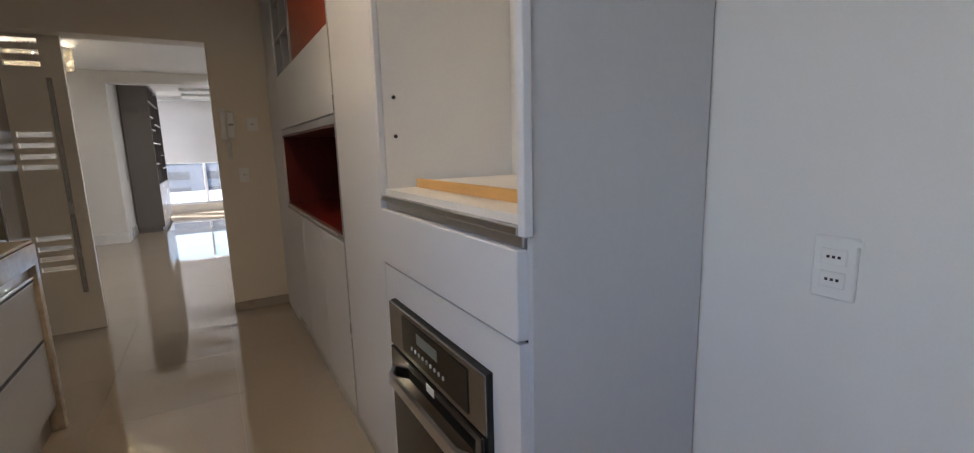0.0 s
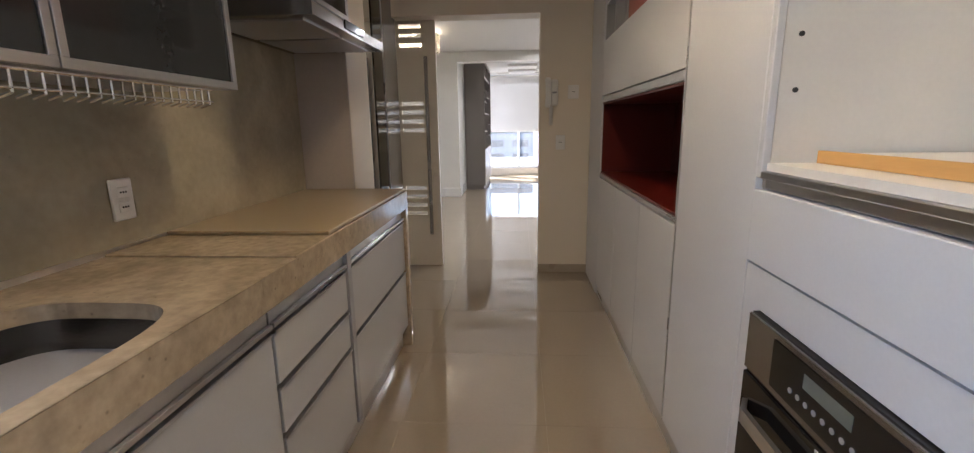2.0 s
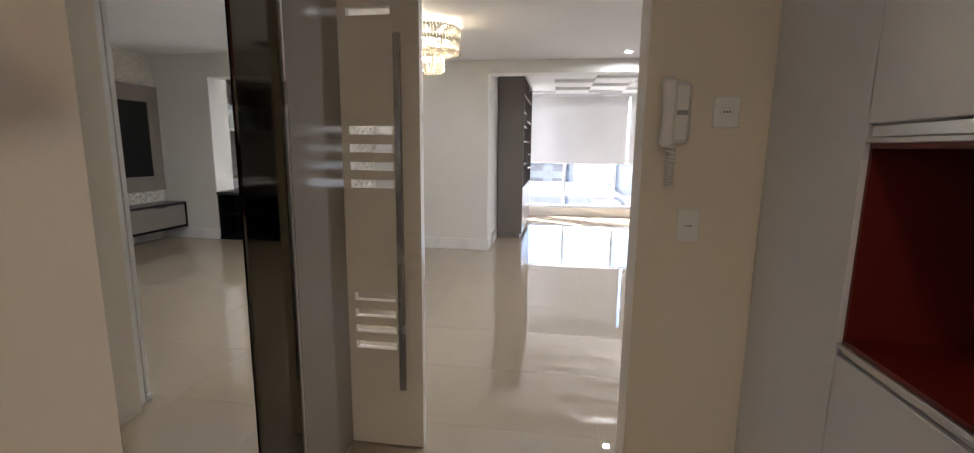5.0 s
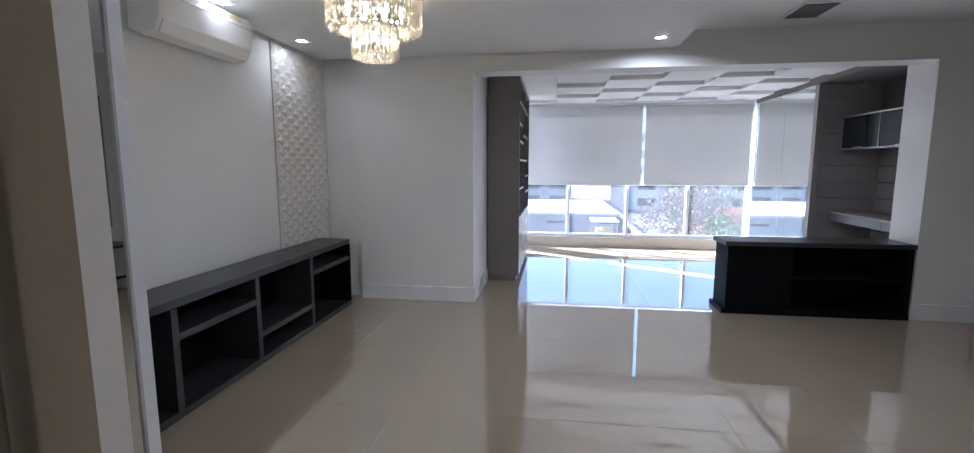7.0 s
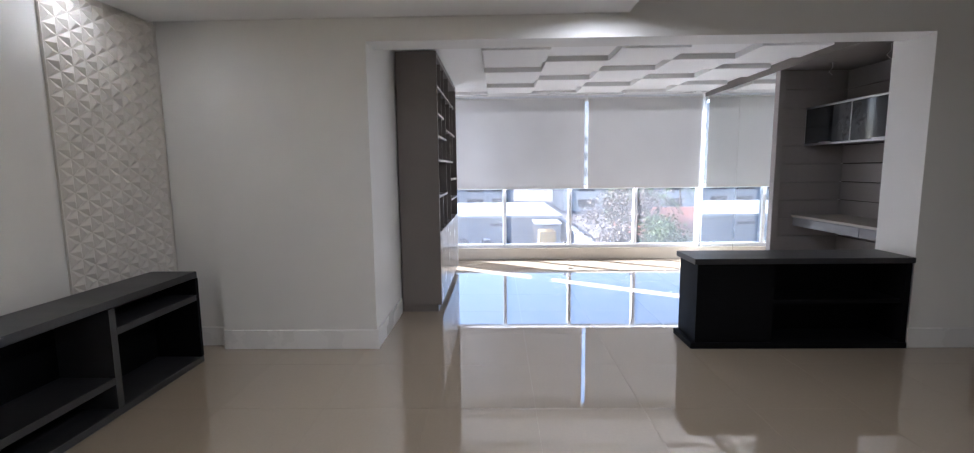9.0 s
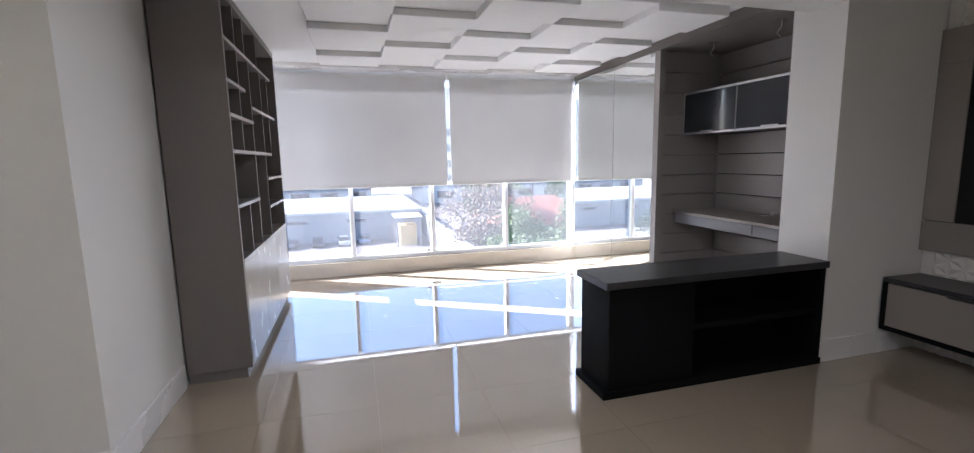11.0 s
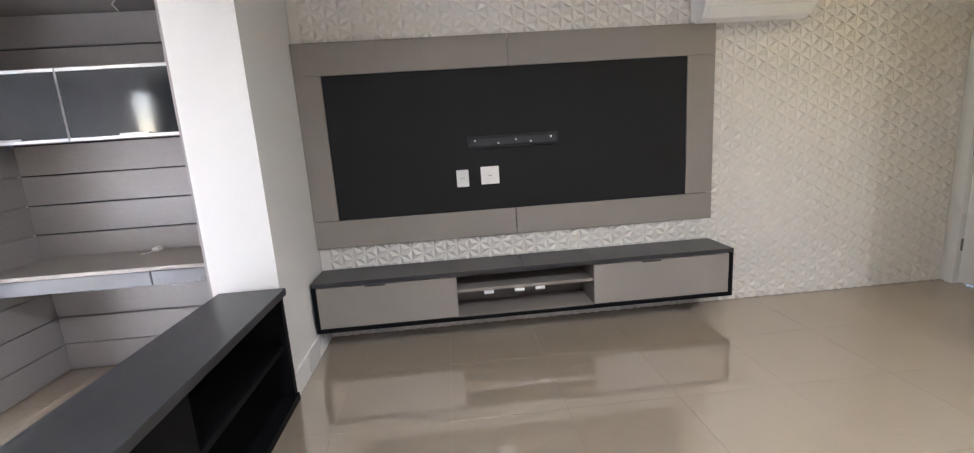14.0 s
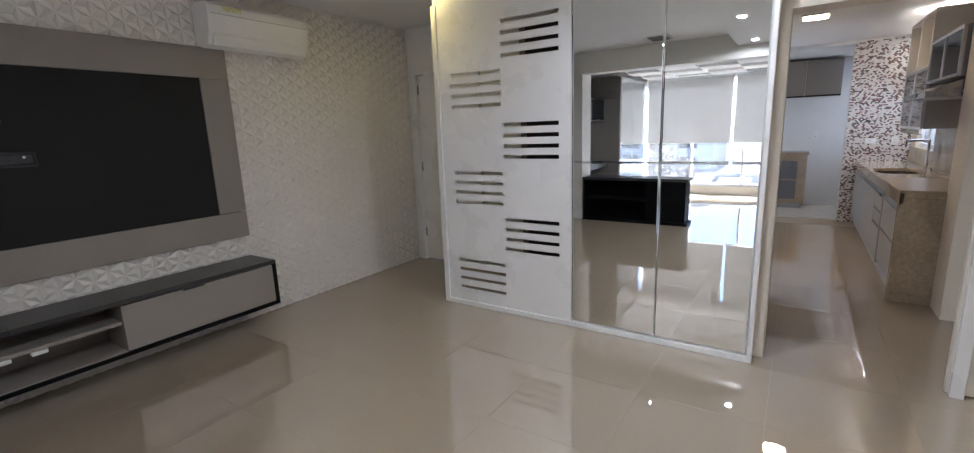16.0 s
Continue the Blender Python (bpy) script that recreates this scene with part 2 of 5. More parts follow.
def cyl(bm, a, b, r, r2=None, seg=14):
    """Adds a rod from a to b."""
    a, b = Vector(a), Vector(b)
    turn = (b - a).to_track_quat("Z", "Y").to_matrix().to_4x4()
    bmesh.ops.create_cone(bm, cap_ends=True, segments=seg, radius1=r, radius2=r if r2 is None else r2, depth=(b - a).length,
                          matrix=Matrix.Translation((a + b) / 2) @ turn)
    return bm


def tube(points, r, name="tube"):
    """A bent round tube as a mesh in a bmesh."""
    bm = bmesh.new()
    for a, b in zip(points[:-1], points[1:]):
        cyl(bm, a, b, r, seg=10)
        bmesh.ops.create_uvsphere(bm, u_segments=8, v_segments=5, radius=r, matrix=Matrix.Translation(b))
    return bm


def lathe(profile, x, y, seg=28):
    """A turned shape from (radius, z) pairs."""
    bm = bmesh.new()
    rings = [[bm.verts.new((x + r * math.cos(2 * math.pi * k / seg), y + r * math.sin(2 * math.pi * k / seg), z)) for k in range(seg)] for r, z in profile]
    for a, b in zip(rings[:-1], rings[1:]):
        for k in range(seg):
            bm.faces.new((a[k], a[(k + 1) % seg], b[(k + 1) % seg], b[k]))
    return bm


def mesh_of(name, bm, material):
    me = bpy.data.meshes.new(name)
    bmesh.ops.translate(bm, verts=bm.verts, vec=(0, SHIFT, 0))
    bmesh.ops.recalc_face_normals(bm, faces=bm.faces)
    bm.to_mesh(me)
    bm.free()
    me.materials.append(material)
    return me


def smooth(ob):
    ob.data.polygons.foreach_set("use_smooth", [True] * len(ob.data.polygons))
    return ob


def part(name, bm, material, parent, label=""):
    ob = new(name, mesh_of(name, bm, material))
    ob.parent = parent
    ob.matrix_parent_inverse = base_of(parent).inverted()
    return tagged(ob, label)


def base_of(ob):
    return base_of(ob.parent) @ ob.matrix_parent_inverse @ ob.matrix_basis if ob.parent else ob.matrix_basis.copy()


def thing(name, x, y, z, label, category, group=""):
    ob = new(name)
    ob.empty_display_size = 0.1
    ob.location = (x, y + SHIFT, z)
    return tagged(ob, label, category, group)


def single(name, bm, material, label, category, group=""):
    return tagged(new(name, mesh_of(name, bm, material)), label, category, group)


def structure(name, bm, material, label="", category=""):
    return tagged(new(name, mesh_of(name, bm, material)), label, category, kind="structure")


# ---- large structure ----
CEIL_LOW, CEIL_HIGH, CEIL_KITCHEN, CEIL_BALCONY = 2.445, 2.60, 2.50, 2.47
floor = structure("floor", boxes([(-1.20, 1.35, -0.45, 3.55, -0.20, -0.002), (-2.65, 4.12, 3.55, 9.25, -0.20, -0.002), (-1.05, 4.02, 9.25, 12.79, -0.20, -0.002)]), GROUT, "beige grout bed under polished floor tiles", "floor")
structure("laundry_floor", box(-1.2, 1.35, -2.10, -0.45, -0.20, 0.004), mat("laundry_tile", (0.66, 0.62, 0.55), 0.12, vary=0.04), "pale glossy laundry floor with a small threshold", "floor")
structure("wall_west", box(-2.65, -2.50, 4.80, 9.25, 0, 2.75), WHITE_WALL, "plain white painted living room wall", "wall")
structure("wall_north", boxes([
    (-2.50, -2.10, 9.13, 9.25, 0, 2.75), (-2.10, -0.91, 9.05, 9.95, 0, 2.75),
    (-0.91, 3.10, 9.05, 9.30, 2.285, 2.75), (3.10, 4.12, 9.05, 9.42, 0, 2.75)]),
    WHITE_WALL, "white wall with a wide opening to the balcony room", "wall")
structure("wall_east", box(3.97, 4.12, 3.79, 9.05, 0, 2.75), WHITE_WALL, "white wall behind the relief panels", "wall")
structure("wall_balcony_west", boxes([(-1.05, -0.91, 9.95, 11.97, 0, 2.75), (-1.05, -0.91, 11.97, 12.44, 0, 0.20), (-1.05, -0.91, 11.97, 12.44, 2.36, 2.75), (-1.05, -0.91, 12.44, 12.90, 0, 2.75)]), WHITE_WALL, "white balcony side wall", "wall")
SHIFT = KITCHEN_SHIFT
structure("wall_kitchen_end", boxes([(0.29, 1.35, 4.55, 4.75, 0, 2.75), (-1.20, 0.29, 4.55, 4.75, 2.07, 2.75)]), KITCHEN_WALL, "cream wall with a doorway between kitchen and living room", "wall")
SHIFT = 0.0
structure("wall_mirror_core", boxes([(0.35, 1.54, 4.862, 4.945, 0, 2.75), (1.54, 2.74, 4.87, 4.945, 2.46, 2.75), (2.74, 3.97, 4.80, 4.945, 2.62, 2.75)]), TRIM, "white panelled wall that carries the mirrors", "wall")
structure("wall_living_south", boxes([(-2.50, -1.205, 4.80, 4.95, 0, 2.75), (-1.20, 0.35, 4.862, 4.95, 2.46, 2.75)]), WHITE_WALL, "white living room wall", "wall")
# Unseen wall and threshold, added to stop outside light under the door.
structure("wall_hall_light_stop", boxes([(2.6, 4.12, 3.55, 3.65, -0.1, 2.75), (2.6, 4.12, 3.65, 3.79, -0.1, -0.01)]), WHITE_WALL, "plain unseen wall added against light under the entrance door", "wall")
structure("wall_hall_south", boxes([(1.35, 3.03, 3.79, 3.94, 0, 2.75), (3.87, 3.97, 3.79, 3.94, 0, 2.75), (3.03, 3.87, 3.79, 3.94, 2.12, 2.75)]), WHITE_WALL, "white hall wall with an entrance door", "wall")
SHIFT = KITCHEN_SHIFT
structure("wall_kitchen_east", boxes([(1.20, 1.35, -2.10, 4.55, 0, 2.75)]), WHITE_WALL, "white kitchen wall", "wall")
structure("wall_kitchen_west", boxes([
    (-1.20, -1.05, -2.10, -1.80, 0, 2.75), (-1.20, -1.05, -1.80, -0.70, 0, 1.0), (-1.20, -1.05, -1.80, -0.70, 2.2, 2.75), (-1.20, -1.05, -0.70, -0.10, 0, 2.75), (-1.20, -1.05, -0.10, 0.95, 0, 1.08), (-1.20, -1.05, -0.10, 0.95, 2.05, 2.75), (-1.20, -1.05, 0.95, 3.16, 0, 2.75),
    (-1.20, -0.76, 3.16, 3.49, 0, 2.75), (-1.205, -1.15, 3.49, 4.80, 0, 2.75)]), KITCHEN_WALL, "cream kitchen wall with a window over the sink and a pier", "wall")
# Unseen block, added only to keep direct sun out of the kitchen window.
structure("wall_sun_block", box(-21, -15.5, 8.5, 15, -8.5, 18), WHITE_WALL, "plain unseen block added to keep sun off the kitchen window", "wall")
structure("wall_laundry_south", box(-1.05, 1.20, -2.10, -1.95, 0, 2.75), mat("laundry_wall", (0.78, 0.78, 0.78), 0.2, vary=0.02), "white glossy laundry wall", "wall")
SHIFT = KITCHEN_SHIFT
structure("wall_mosaic_core", boxes([(-1.05, -0.34, -0.52, -0.412, 0, 2.75), (-0.34, 1.20, -0.52, -0.412, 2.45, 2.75)]), WHITE_WALL, "white wall end between kitchen and laundry", "wall")
SHIFT = 0.0
structure("wall_window_base", box(-0.91, 3.06, 12.63, 12.79, 0, 0.17), mat("sill_stone", (0.60, 0.54, 0.45), 0.35, vary=0.06), "low beige stone upstand under the windows", "wall")
structure("wall_window_top", box(-0.91, 3.06, 12.63, 12.79, 2.43, 2.75), WHITE_WALL, "white beam over the windows", "wall")
structure("wall_balcony_east", boxes([(3.08, 3.22, 10.87, 12.90, 0, 2.75), (3.88, 4.02, 9.42, 10.87, 0, 2.75), (3.22, 4.02, 10.90, 11.02, 0, 2.75)]), WHITE_WALL, "wall behind mirror and desk niche", "wall")

structure("ceiling_low", boxes([(-2.466, 0.96, 4.95, 9.035, CEIL_LOW, 2.80)]), CEIL, "lowered white plaster ceiling over the dining side", "ceiling")
structure("ceiling_high", boxes([(0.96, 3.97, 3.94, 9.05, CEIL_HIGH, 2.80), (1.35, 3.97, 3.79, 4.0, CEIL_HIGH + 0.15, 2.80)]), CEIL, "white plaster ceiling over the television side", "ceiling")
# Added out of sight so no daylight falls through the ceiling's edge gap.
structure("ceiling_light_stop", box(-2.65, 4.12, 3.55, 9.30, 2.801, 2.90), CEIL, "plain unseen slab added to keep sky light out of the ceiling gap", "ceiling")
SHIFT = KITCHEN_SHIFT
structure("ceiling_kitchen", boxes([(-1.05, 1.20, -0.41, 4.55, CEIL_KITCHEN, 2.80), (-1.05, 1.20, -2.10, -0.52, 2.45, 2.80)] ), CEIL, "white kitchen ceiling", "ceiling")
SHIFT = 0.0


def balcony_ceiling():
    bm = box(-0.91, 4.02, 9.30, 12.63, CEIL_BALCONY, 2.80)
    cols, rows, x0, y0, w, d = 5, 5, -0.10, 9.78, 0.60, 0.47
    for i in range(cols):
        for j in range(rows):
            drop = 0.035 if (i + j) % 2 else 0.085
            bx(bm, x0 + i * w, x0 + (i + 1) * w - 0.0, y0 + j * d, y0 + (j + 1) * d, CEIL_BALCONY - drop, CEIL_BALCONY + 0.001, 0.004)
    return bm


# Lighter copy of the ceiling paint, standing in for sun glare off the floor.
structure("ceiling_balcony", balcony_ceiling(), mat("balcony_ceiling_lit_white", (0.90, 0.895, 0.88), 0.7, vary=0.02, scale=1.2, fine=180, bump=0.02), "white balcony ceiling with chequered raised plaster panels", "ceiling")

# baseboards
structure("baseboard", boxes([
    (-2.10, -0.895, 9.035, 9.05, 0, 0.15), (-0.91, -0.895, 9.05, 9.95, 0, 0.15), (-2.50, -2.10, 9.115, 9.13, 0, 0.15), (-2.115, -2.10, 9.05, 9.13, 0, 0.15),
    (-2.50, -2.485, 4.95, 9.115, 0, 0.15), (3.085, 3.97, 9.035, 9.05, 0, 0.15), (3.085, 3.10, 9.05, 9.42, 0, 0.15)], 0.002), TRIM, "tall white skirting board", "baseboard")
SHIFT = KITCHEN_SHIFT
structure("baseboard_kitchen", boxes([(0.285, 0.69, 4.535, 4.55, 0, 0.07)], 0.002), mat("taupe_skirting", (0.40, 0.34, 0.27), 0.3, vary=0.05), "low taupe kitchen skirting", "baseboard")
SHIFT = 0.0


# ---- relief wall panels ----
def relief(y0, y1, z0, z1, side, depth, x):
    """Triangular facets that meet in six-armed stars."""
    a = 0.10
    h = a * math.sqrt(3) / 2
    verts, faces = [], []

    def tri(p, q, r):
        c = ((p[0] + q[0] + r[0]) / 3, (p[1] + q[1] + r[1]) / 3)
        if not (y0 <= min(p[0], q[0], r[0]) and max(p[0], q[0], r[0]) <= y1 and z0 <= c[1] <= z1):
            return
        k = len(verts)
        for s in (p, q, r):
            verts.append((x, s[0], min(max(s[1], z0), z1)))
        verts.append((x + side * depth, c[0], c[1]))
        faces.extend([(k, k + 1, k + 3), (k + 1, k + 2, k + 3), (k + 2, k, k + 3)])

    for i in range(int((y1 - y0) / h) + 2):
        for j in range(-1, int((z1 - z0) / a) + 2):
            ya, yb = y0 + i * h, y0 + (i + 1) * h
            o = z0 + (a / 2 if i % 2 else 0)
            o2 = z0 + (0 if i % 2 else a / 2)
            tri((ya, o + j * a), (ya, o + (j + 1) * a), (yb, o + j * a + a / 2))
            tri((yb, o2 + j * a), (yb, o2 + (j + 1) * a), (ya, o2 + j * a + a / 2))
    me = bpy.data.meshes.new("relief_panel")
    me.from_pydata(verts, [], faces)
    me.materials.append(RELIEF)
    return me


def relief_wall(name, y0, y1, z1, side, x, label):
    ob = structure(name, box(min(x, x - side * 0.016), max(x, x - side * 0.016), y0, y1, 0, z1), RELIEF, label, "wall panel")
    me = relief(y0 + 0.004, y1 - 0.004, 0.004, z1 - 0.004, side, 0.021, x + side * 0.001)
    p = new("relief_facets", me)
    p.parent = ob
    return tagged(p, kind="stuff")


relief_wall("relief_wall_east", 3.945, 9.045, CEIL_HIGH, -1, 3.953, "white plaster wall panels with triangular star relief")
relief_wall("relief_wall_west", 8.22, 9.125, CEIL_LOW, 1, -2.483, "strip of white plaster panels with triangular relief")


# ---- slotted screen, mirrors, doors ----
def slotted(bm, x0, x1, y0, y1, z0, z1, columns):
    """One board with through slots. columns: (xa, xb, [(z_low, z_high), ...])."""
    xs = sorted({x0, x1, *(c[0] for c in columns), *(c[1] for c in columns)})
    zs = sorted({z0, z1, *(z for c in columns for h in c[2] for z in h)})
    full = {}
    for i in range(len(xs) - 1):
        for k in range(len(zs) - 1):
            xm, zm = (xs[i] + xs[i + 1]) / 2, (zs[k] + zs[k + 1]) / 2
            full[i, k] = not any(xa < xm < xb and any(lo < zm < hi for lo, hi in holes) for xa, xb, holes in columns)
    vs = {}

    def v(i, k, y):
        if (i, k, y) not in vs:
            vs[i, k, y] = bm.verts.new((xs[i], y, zs[k]))
        return vs[i, k, y]

    for (i, k), on in full.items():
        if not on:
            continue
        bm.faces.new((v(i, k, y0), v(i + 1, k, y0), v(i + 1, k + 1, y0), v(i, k + 1, y0)))
        bm.faces.new((v(i, k, y1), v(i, k + 1, y1), v(i + 1, k + 1, y1), v(i + 1, k, y1)))
        for (di, dk), (a, b) in (((-1, 0), ((i, k), (i, k + 1))), ((1, 0), ((i + 1, k), (i + 1, k + 1))), ((0, -1), ((i, k), (i + 1, k))), ((0, 1), ((i, k + 1), (i + 1, k + 1)))):
            if not full.get((i + di, k + dk), False):
                bm.faces.new((v(*a, y0), v(*b, y0), v(*b, y1), v(*a, y1)))
    return bm


def slots(*groups, pitch=0.080, height=0.030):
    return [(top - k * pitch - height, top - k * pitch) for top in groups for k in range(4)]


screen = thing("slotted_screen", 2.12, 4.94, 0, "white lacquered room screen with staggered groups of slots", "screen")
part("panel", slotted(bmesh.new(), 1.545, 2.69, 4.948, 4.966, 0.04, 2.455, [(2.112, 2.578, slots(1.925, 1.158, 0.415)), (1.638, 2.106, slots(2.27, 1.528, 0.795))]), TRIM, screen)
part("frame", boxes([(2.69, 2.74, 4.90, 4.978, 0, 2.455), (1.545, 2.69, 4.90, 4.980, 0, 0.04)], 0.003), TRIM, screen)

mirror_wall = thing("wall_mirror", 0.93, 4.95, 0, "large clear wall mirror beside the white slotted screen", "mirror")
for xa, xb in ((0.375, 0.934), (0.938, 1.535)):
    for za, zb in ((0.045, 1.233), (1.237, 2.455)):
        part("mirror_panel", box(xa, xb, 4.947, 4.968, za, zb, 0.008), MIRROR, mirror_wall)
part("plinth", box(0.345, 1.545, 4.947, 4.98, 0, 0.042, 0.003), TRIM, mirror_wall)
part("edge_trim", box(0.345, 0.373, 4.947, 4.976, 0.043, 2.455, 0.003), TRIM, mirror_wall)

SHIFT = KITCHEN_SHIFT
door_leaf = thing("sliding_door", -0.72, 4.73, 0, "cream sliding kitchen door leaf with slots, standing open", "door")
part("leaf", slotted(bmesh.new(), -0.93, -0.558, 4.700, 4.735, 0.008, 2.30, [(-0.86, -0.675, slots(2.12, 1.436, 0.722, pitch=0.0735, height=0.034))]), mat("cream_lacquer", (0.72, 0.67, 0.58), 0.3, vary=0.03), door_leaf)
handle = part("handle", boxes([(-0.652, -0.622, 4.655, 4.672, 0.30, 1.79)], 0.004), STEEL, door_leaf, "long flat brushed metal pull handle")
for hz in (0.44, 1.62):
    part("stand_off", cyl(bmesh.new(), (-0.637, 4.672, hz), (-0.637, 4.70, hz), 0.008), ALU, handle)
SHIFT = 0.0
pocket = thing("door_pocket", -0.60, 4.85, 0, "layered white door pocket post with a mirrored strip", "door frame")
part("middle_post", box(-0.625, -0.569, 4.846, 4.852, 0, 2.46, 0.001), TRIM, pocket)
part("mirror_strip", box(-0.62, -0.571, 4.853, 4.870, 0, 2.46), MIRROR, pocket)
part("outer_post", box(-0.625, -0.567, 4.871, 4.891, 0, 2.46, 0.002), TRIM, pocket)

lift_panel = thing("hall_wall_panel", 1.93, 3.95, 0, "dark brown wood veneer wall panel in the entrance hall", "wall panel")
part("board", box(1.36, 2.44, 3.941, 3.962, 0.01, 2.45, 0.003), mat("dark_brown_veneer", (0.028, 0.020, 0.015), 0.4, vary=0.2, stretch=(1, 1, 0.1), fine=60), lift_panel)
part("edge_strip", box(2.441, 2.50, 3.941, 3.968, 0.01, 2.45, 0.003), TAUPE_LIGHT, lift_panel)

hall_door = thing("door_1", 3.45, 3.90, 0, "closed white entrance door with steel hinges", "door")
part("leaf", box(3.06, 3.83, 3.88, 3.92, 0.012, 2.10, 0.003), TRIM, hall_door)
part("door_frame", boxes([(3.835, 3.90, 3.87, 3.965, 0, 2.16), (2.98, 3.055, 3.87, 3.965, 0, 2.16), (3.055, 3.835, 3.87, 3.965, 2.105, 2.16)], 0.003), TRIM, hall_door)
for hz in (0.28, 1.05, 1.90):
    part("hinge", boxes([(3.822, 3.840, 3.920, 3.932, hz, hz + 0.10)], 0.002), STEEL, hall_door)


# ---- windows, blinds ----
window = tagged(thing("window_1", 1.07, 12.76, 0.17, "long white aluminium balcony window, outdoor haze put into its glass", "window"), kind="structure")
MULL = (-0.90, 0.13, 1.118, 2.10, 3.04)
part("window_frame", boxes([(-0.91, 3.06, 12.68, 12.76, 0.17, 0.225), (-0.91, 3.06, 12.68, 12.76, 2.37, 2.43)] + [(m - 0.025, m + 0.025, 12.675, 12.765, 0.226, 2.369 if m in (MULL[0], MULL[-1]) else 1.112) for m in MULL], 0.004), WHITE_ALU, window)
part("window_rail", boxes([(a + 0.026, b - 0.026, 12.69, 12.75, 1.06, 1.11) for a, b in zip(MULL[:-1], MULL[1:])], 0.004), WHITE_ALU, window)
part("latch", boxes([(1.02, 1.07, 12.655, 12.678, 0.232, 0.26), (2.02, 2.07, 12.655, 12.678, 0.232, 0.26)], 0.003), GREY_PLASTIC, window)
for a, b in zip(MULL[:-1], MULL[1:]):
    for za, zb in ((0.226, 1.059), (1.111, 2.369)):
        pane = part("pane", box(a + 0.026, b - 0.026, 12.717, 12.723, za, zb), GLASS, window)
        pane.visible_shadow = False

side_window = tagged(thing("window_3", -0.98, 12.205, 0.20, "narrow white framed side window of the balcony", "window"), kind="structure")
part("window_frame", boxes([(-1.01, -0.95, 11.97, 12.44, 0.20, 0.235), (-1.01, -0.95, 11.97, 12.44, 2.33, 2.36), (-1.01, -0.95, 11.97, 11.99, 0.236, 2.329), (-1.01, -0.95, 12.42, 12.44, 0.236, 2.329), (-1.01, -0.95, 11.991, 12.419, 1.02, 1.16)]), WHITE_ALU, side_window)
for za, zb in ((0.236, 1.019), (1.161, 2.329)):
    part("pane", box(-0.983, -0.977, 11.991, 12.419, za, zb), GLASS, side_window).visible_shadow = False
SHIFT = KITCHEN_SHIFT
def two_pane_window(name, y0, y1, z0, z1, watts, label):
    """A white two-pane window in the west wall; its lamp stands for the open sky outside."""
    w = tagged(thing(name, -1.12, (y0 + y1) / 2, z0, label, "window"), kind="structure")
    m = (y0 + y1) / 2
    part("window_frame", boxes([(-1.15, -1.09, y0, y1, z0, z0 + 0.05), (-1.15, -1.09, y0, y1, z1 - 0.05, z1)] + [(-1.15, -1.09, y, y + 0.05, z0 + 0.051, z1 - 0.051) for y in (y0, m - 0.025, y1 - 0.05)]), WHITE_ALU, w)
    for ya, yb in ((y0 + 0.05, m - 0.025), (m + 0.025, y1 - 0.05)):
        part("pane", box(-1.123, -1.117, ya, yb, z0 + 0.051, z1 - 0.051), GLASS, w).visible_shadow = False
    d = bpy.data.lights.new(name + "_sky", "AREA")
    d.shape, d.size, d.size_y, d.energy, d.color = "RECTANGLE", y1 - y0 - 0.1, z1 - z0 - 0.1, watts, (0.86, 0.93, 1.0)
    ob = new(name + "_sky", d)
    ob.matrix_world = look((-1.04, m + SHIFT, (z0 + z1) / 2), (0.0, m + SHIFT, (z0 + z1) / 2 - 0.75))


two_pane_window("window_2", -0.10, 0.95, 1.08, 2.05, KITCHEN_SKY, "white framed kitchen window over the sink")
two_pane_window("window_4", -1.80, -0.70, 1.0, 2.2, KITCHEN_SKY * 0.3, "white framed laundry window")
SHIFT = 0.0


def blind(x0, x1):
    b = thing("roller_blind", (x0 + x1) / 2, 12.6, 2.36, "grey roller blind drawn halfway down the window", "blind", "balcony blinds")
    part("roller", cyl(bmesh.new(), (x0, 12.632, 2.365), (x1, 12.632, 2.365), 0.028), PLASTIC, b)
    part("cloth", box(x0 + 0.012, x1 - 0.012, 12.602, 12.6045, 1.094, 2.365), BLIND, b)
    part("bottom_bar", box(x0 + 0.01, x1 - 0.01, 12.596, 12.611, 1.069, 1.094, 0.004), PLASTIC, b)
    for xa in (x0 - 0.006, x1):
        part("bracket", box(xa, xa + 0.006, 12.60, 12.66, 2.33, 2.429), PLASTIC, b)


blind(-0.875, 1.318)
blind(1.350, 3.02)
single("curtain_pelmet", box(-0.905, 3.055, 12.46, 12.60, 2.43, 2.468, 0.003), TRIM, "white pelmet board above the roller blinds", "pelmet")


# ---- desk niche and balcony mirror ----
tall_mirror = thing("balcony_mirror", 3.07, 11.75, 0, "tall mirror of two panels from floor to beam", "mirror")
for ya, yb in ((10.885, 11.63), (11.634, 12.625)):
    part("mirror_panel", box(3.055, 3.076, ya, yb, 0.005, 2.375, 0.002), MIRROR, tall_mirror)

# Greyer than the TV frame boards, and lightened to carry sun bounced off the floor.
NICHE_BOARD = mat("grey_board_bounce_lit", (0.34, 0.315, 0.30), 0.42, vary=0.07, scale=3, fine=110, bump=0.04, stretch=(0.3, 0.3, 1))
niche = thing("desk_niche", 3.45, 10.15, 0, "grey taupe plank-clad desk niche beside the mirror", "wall unit")
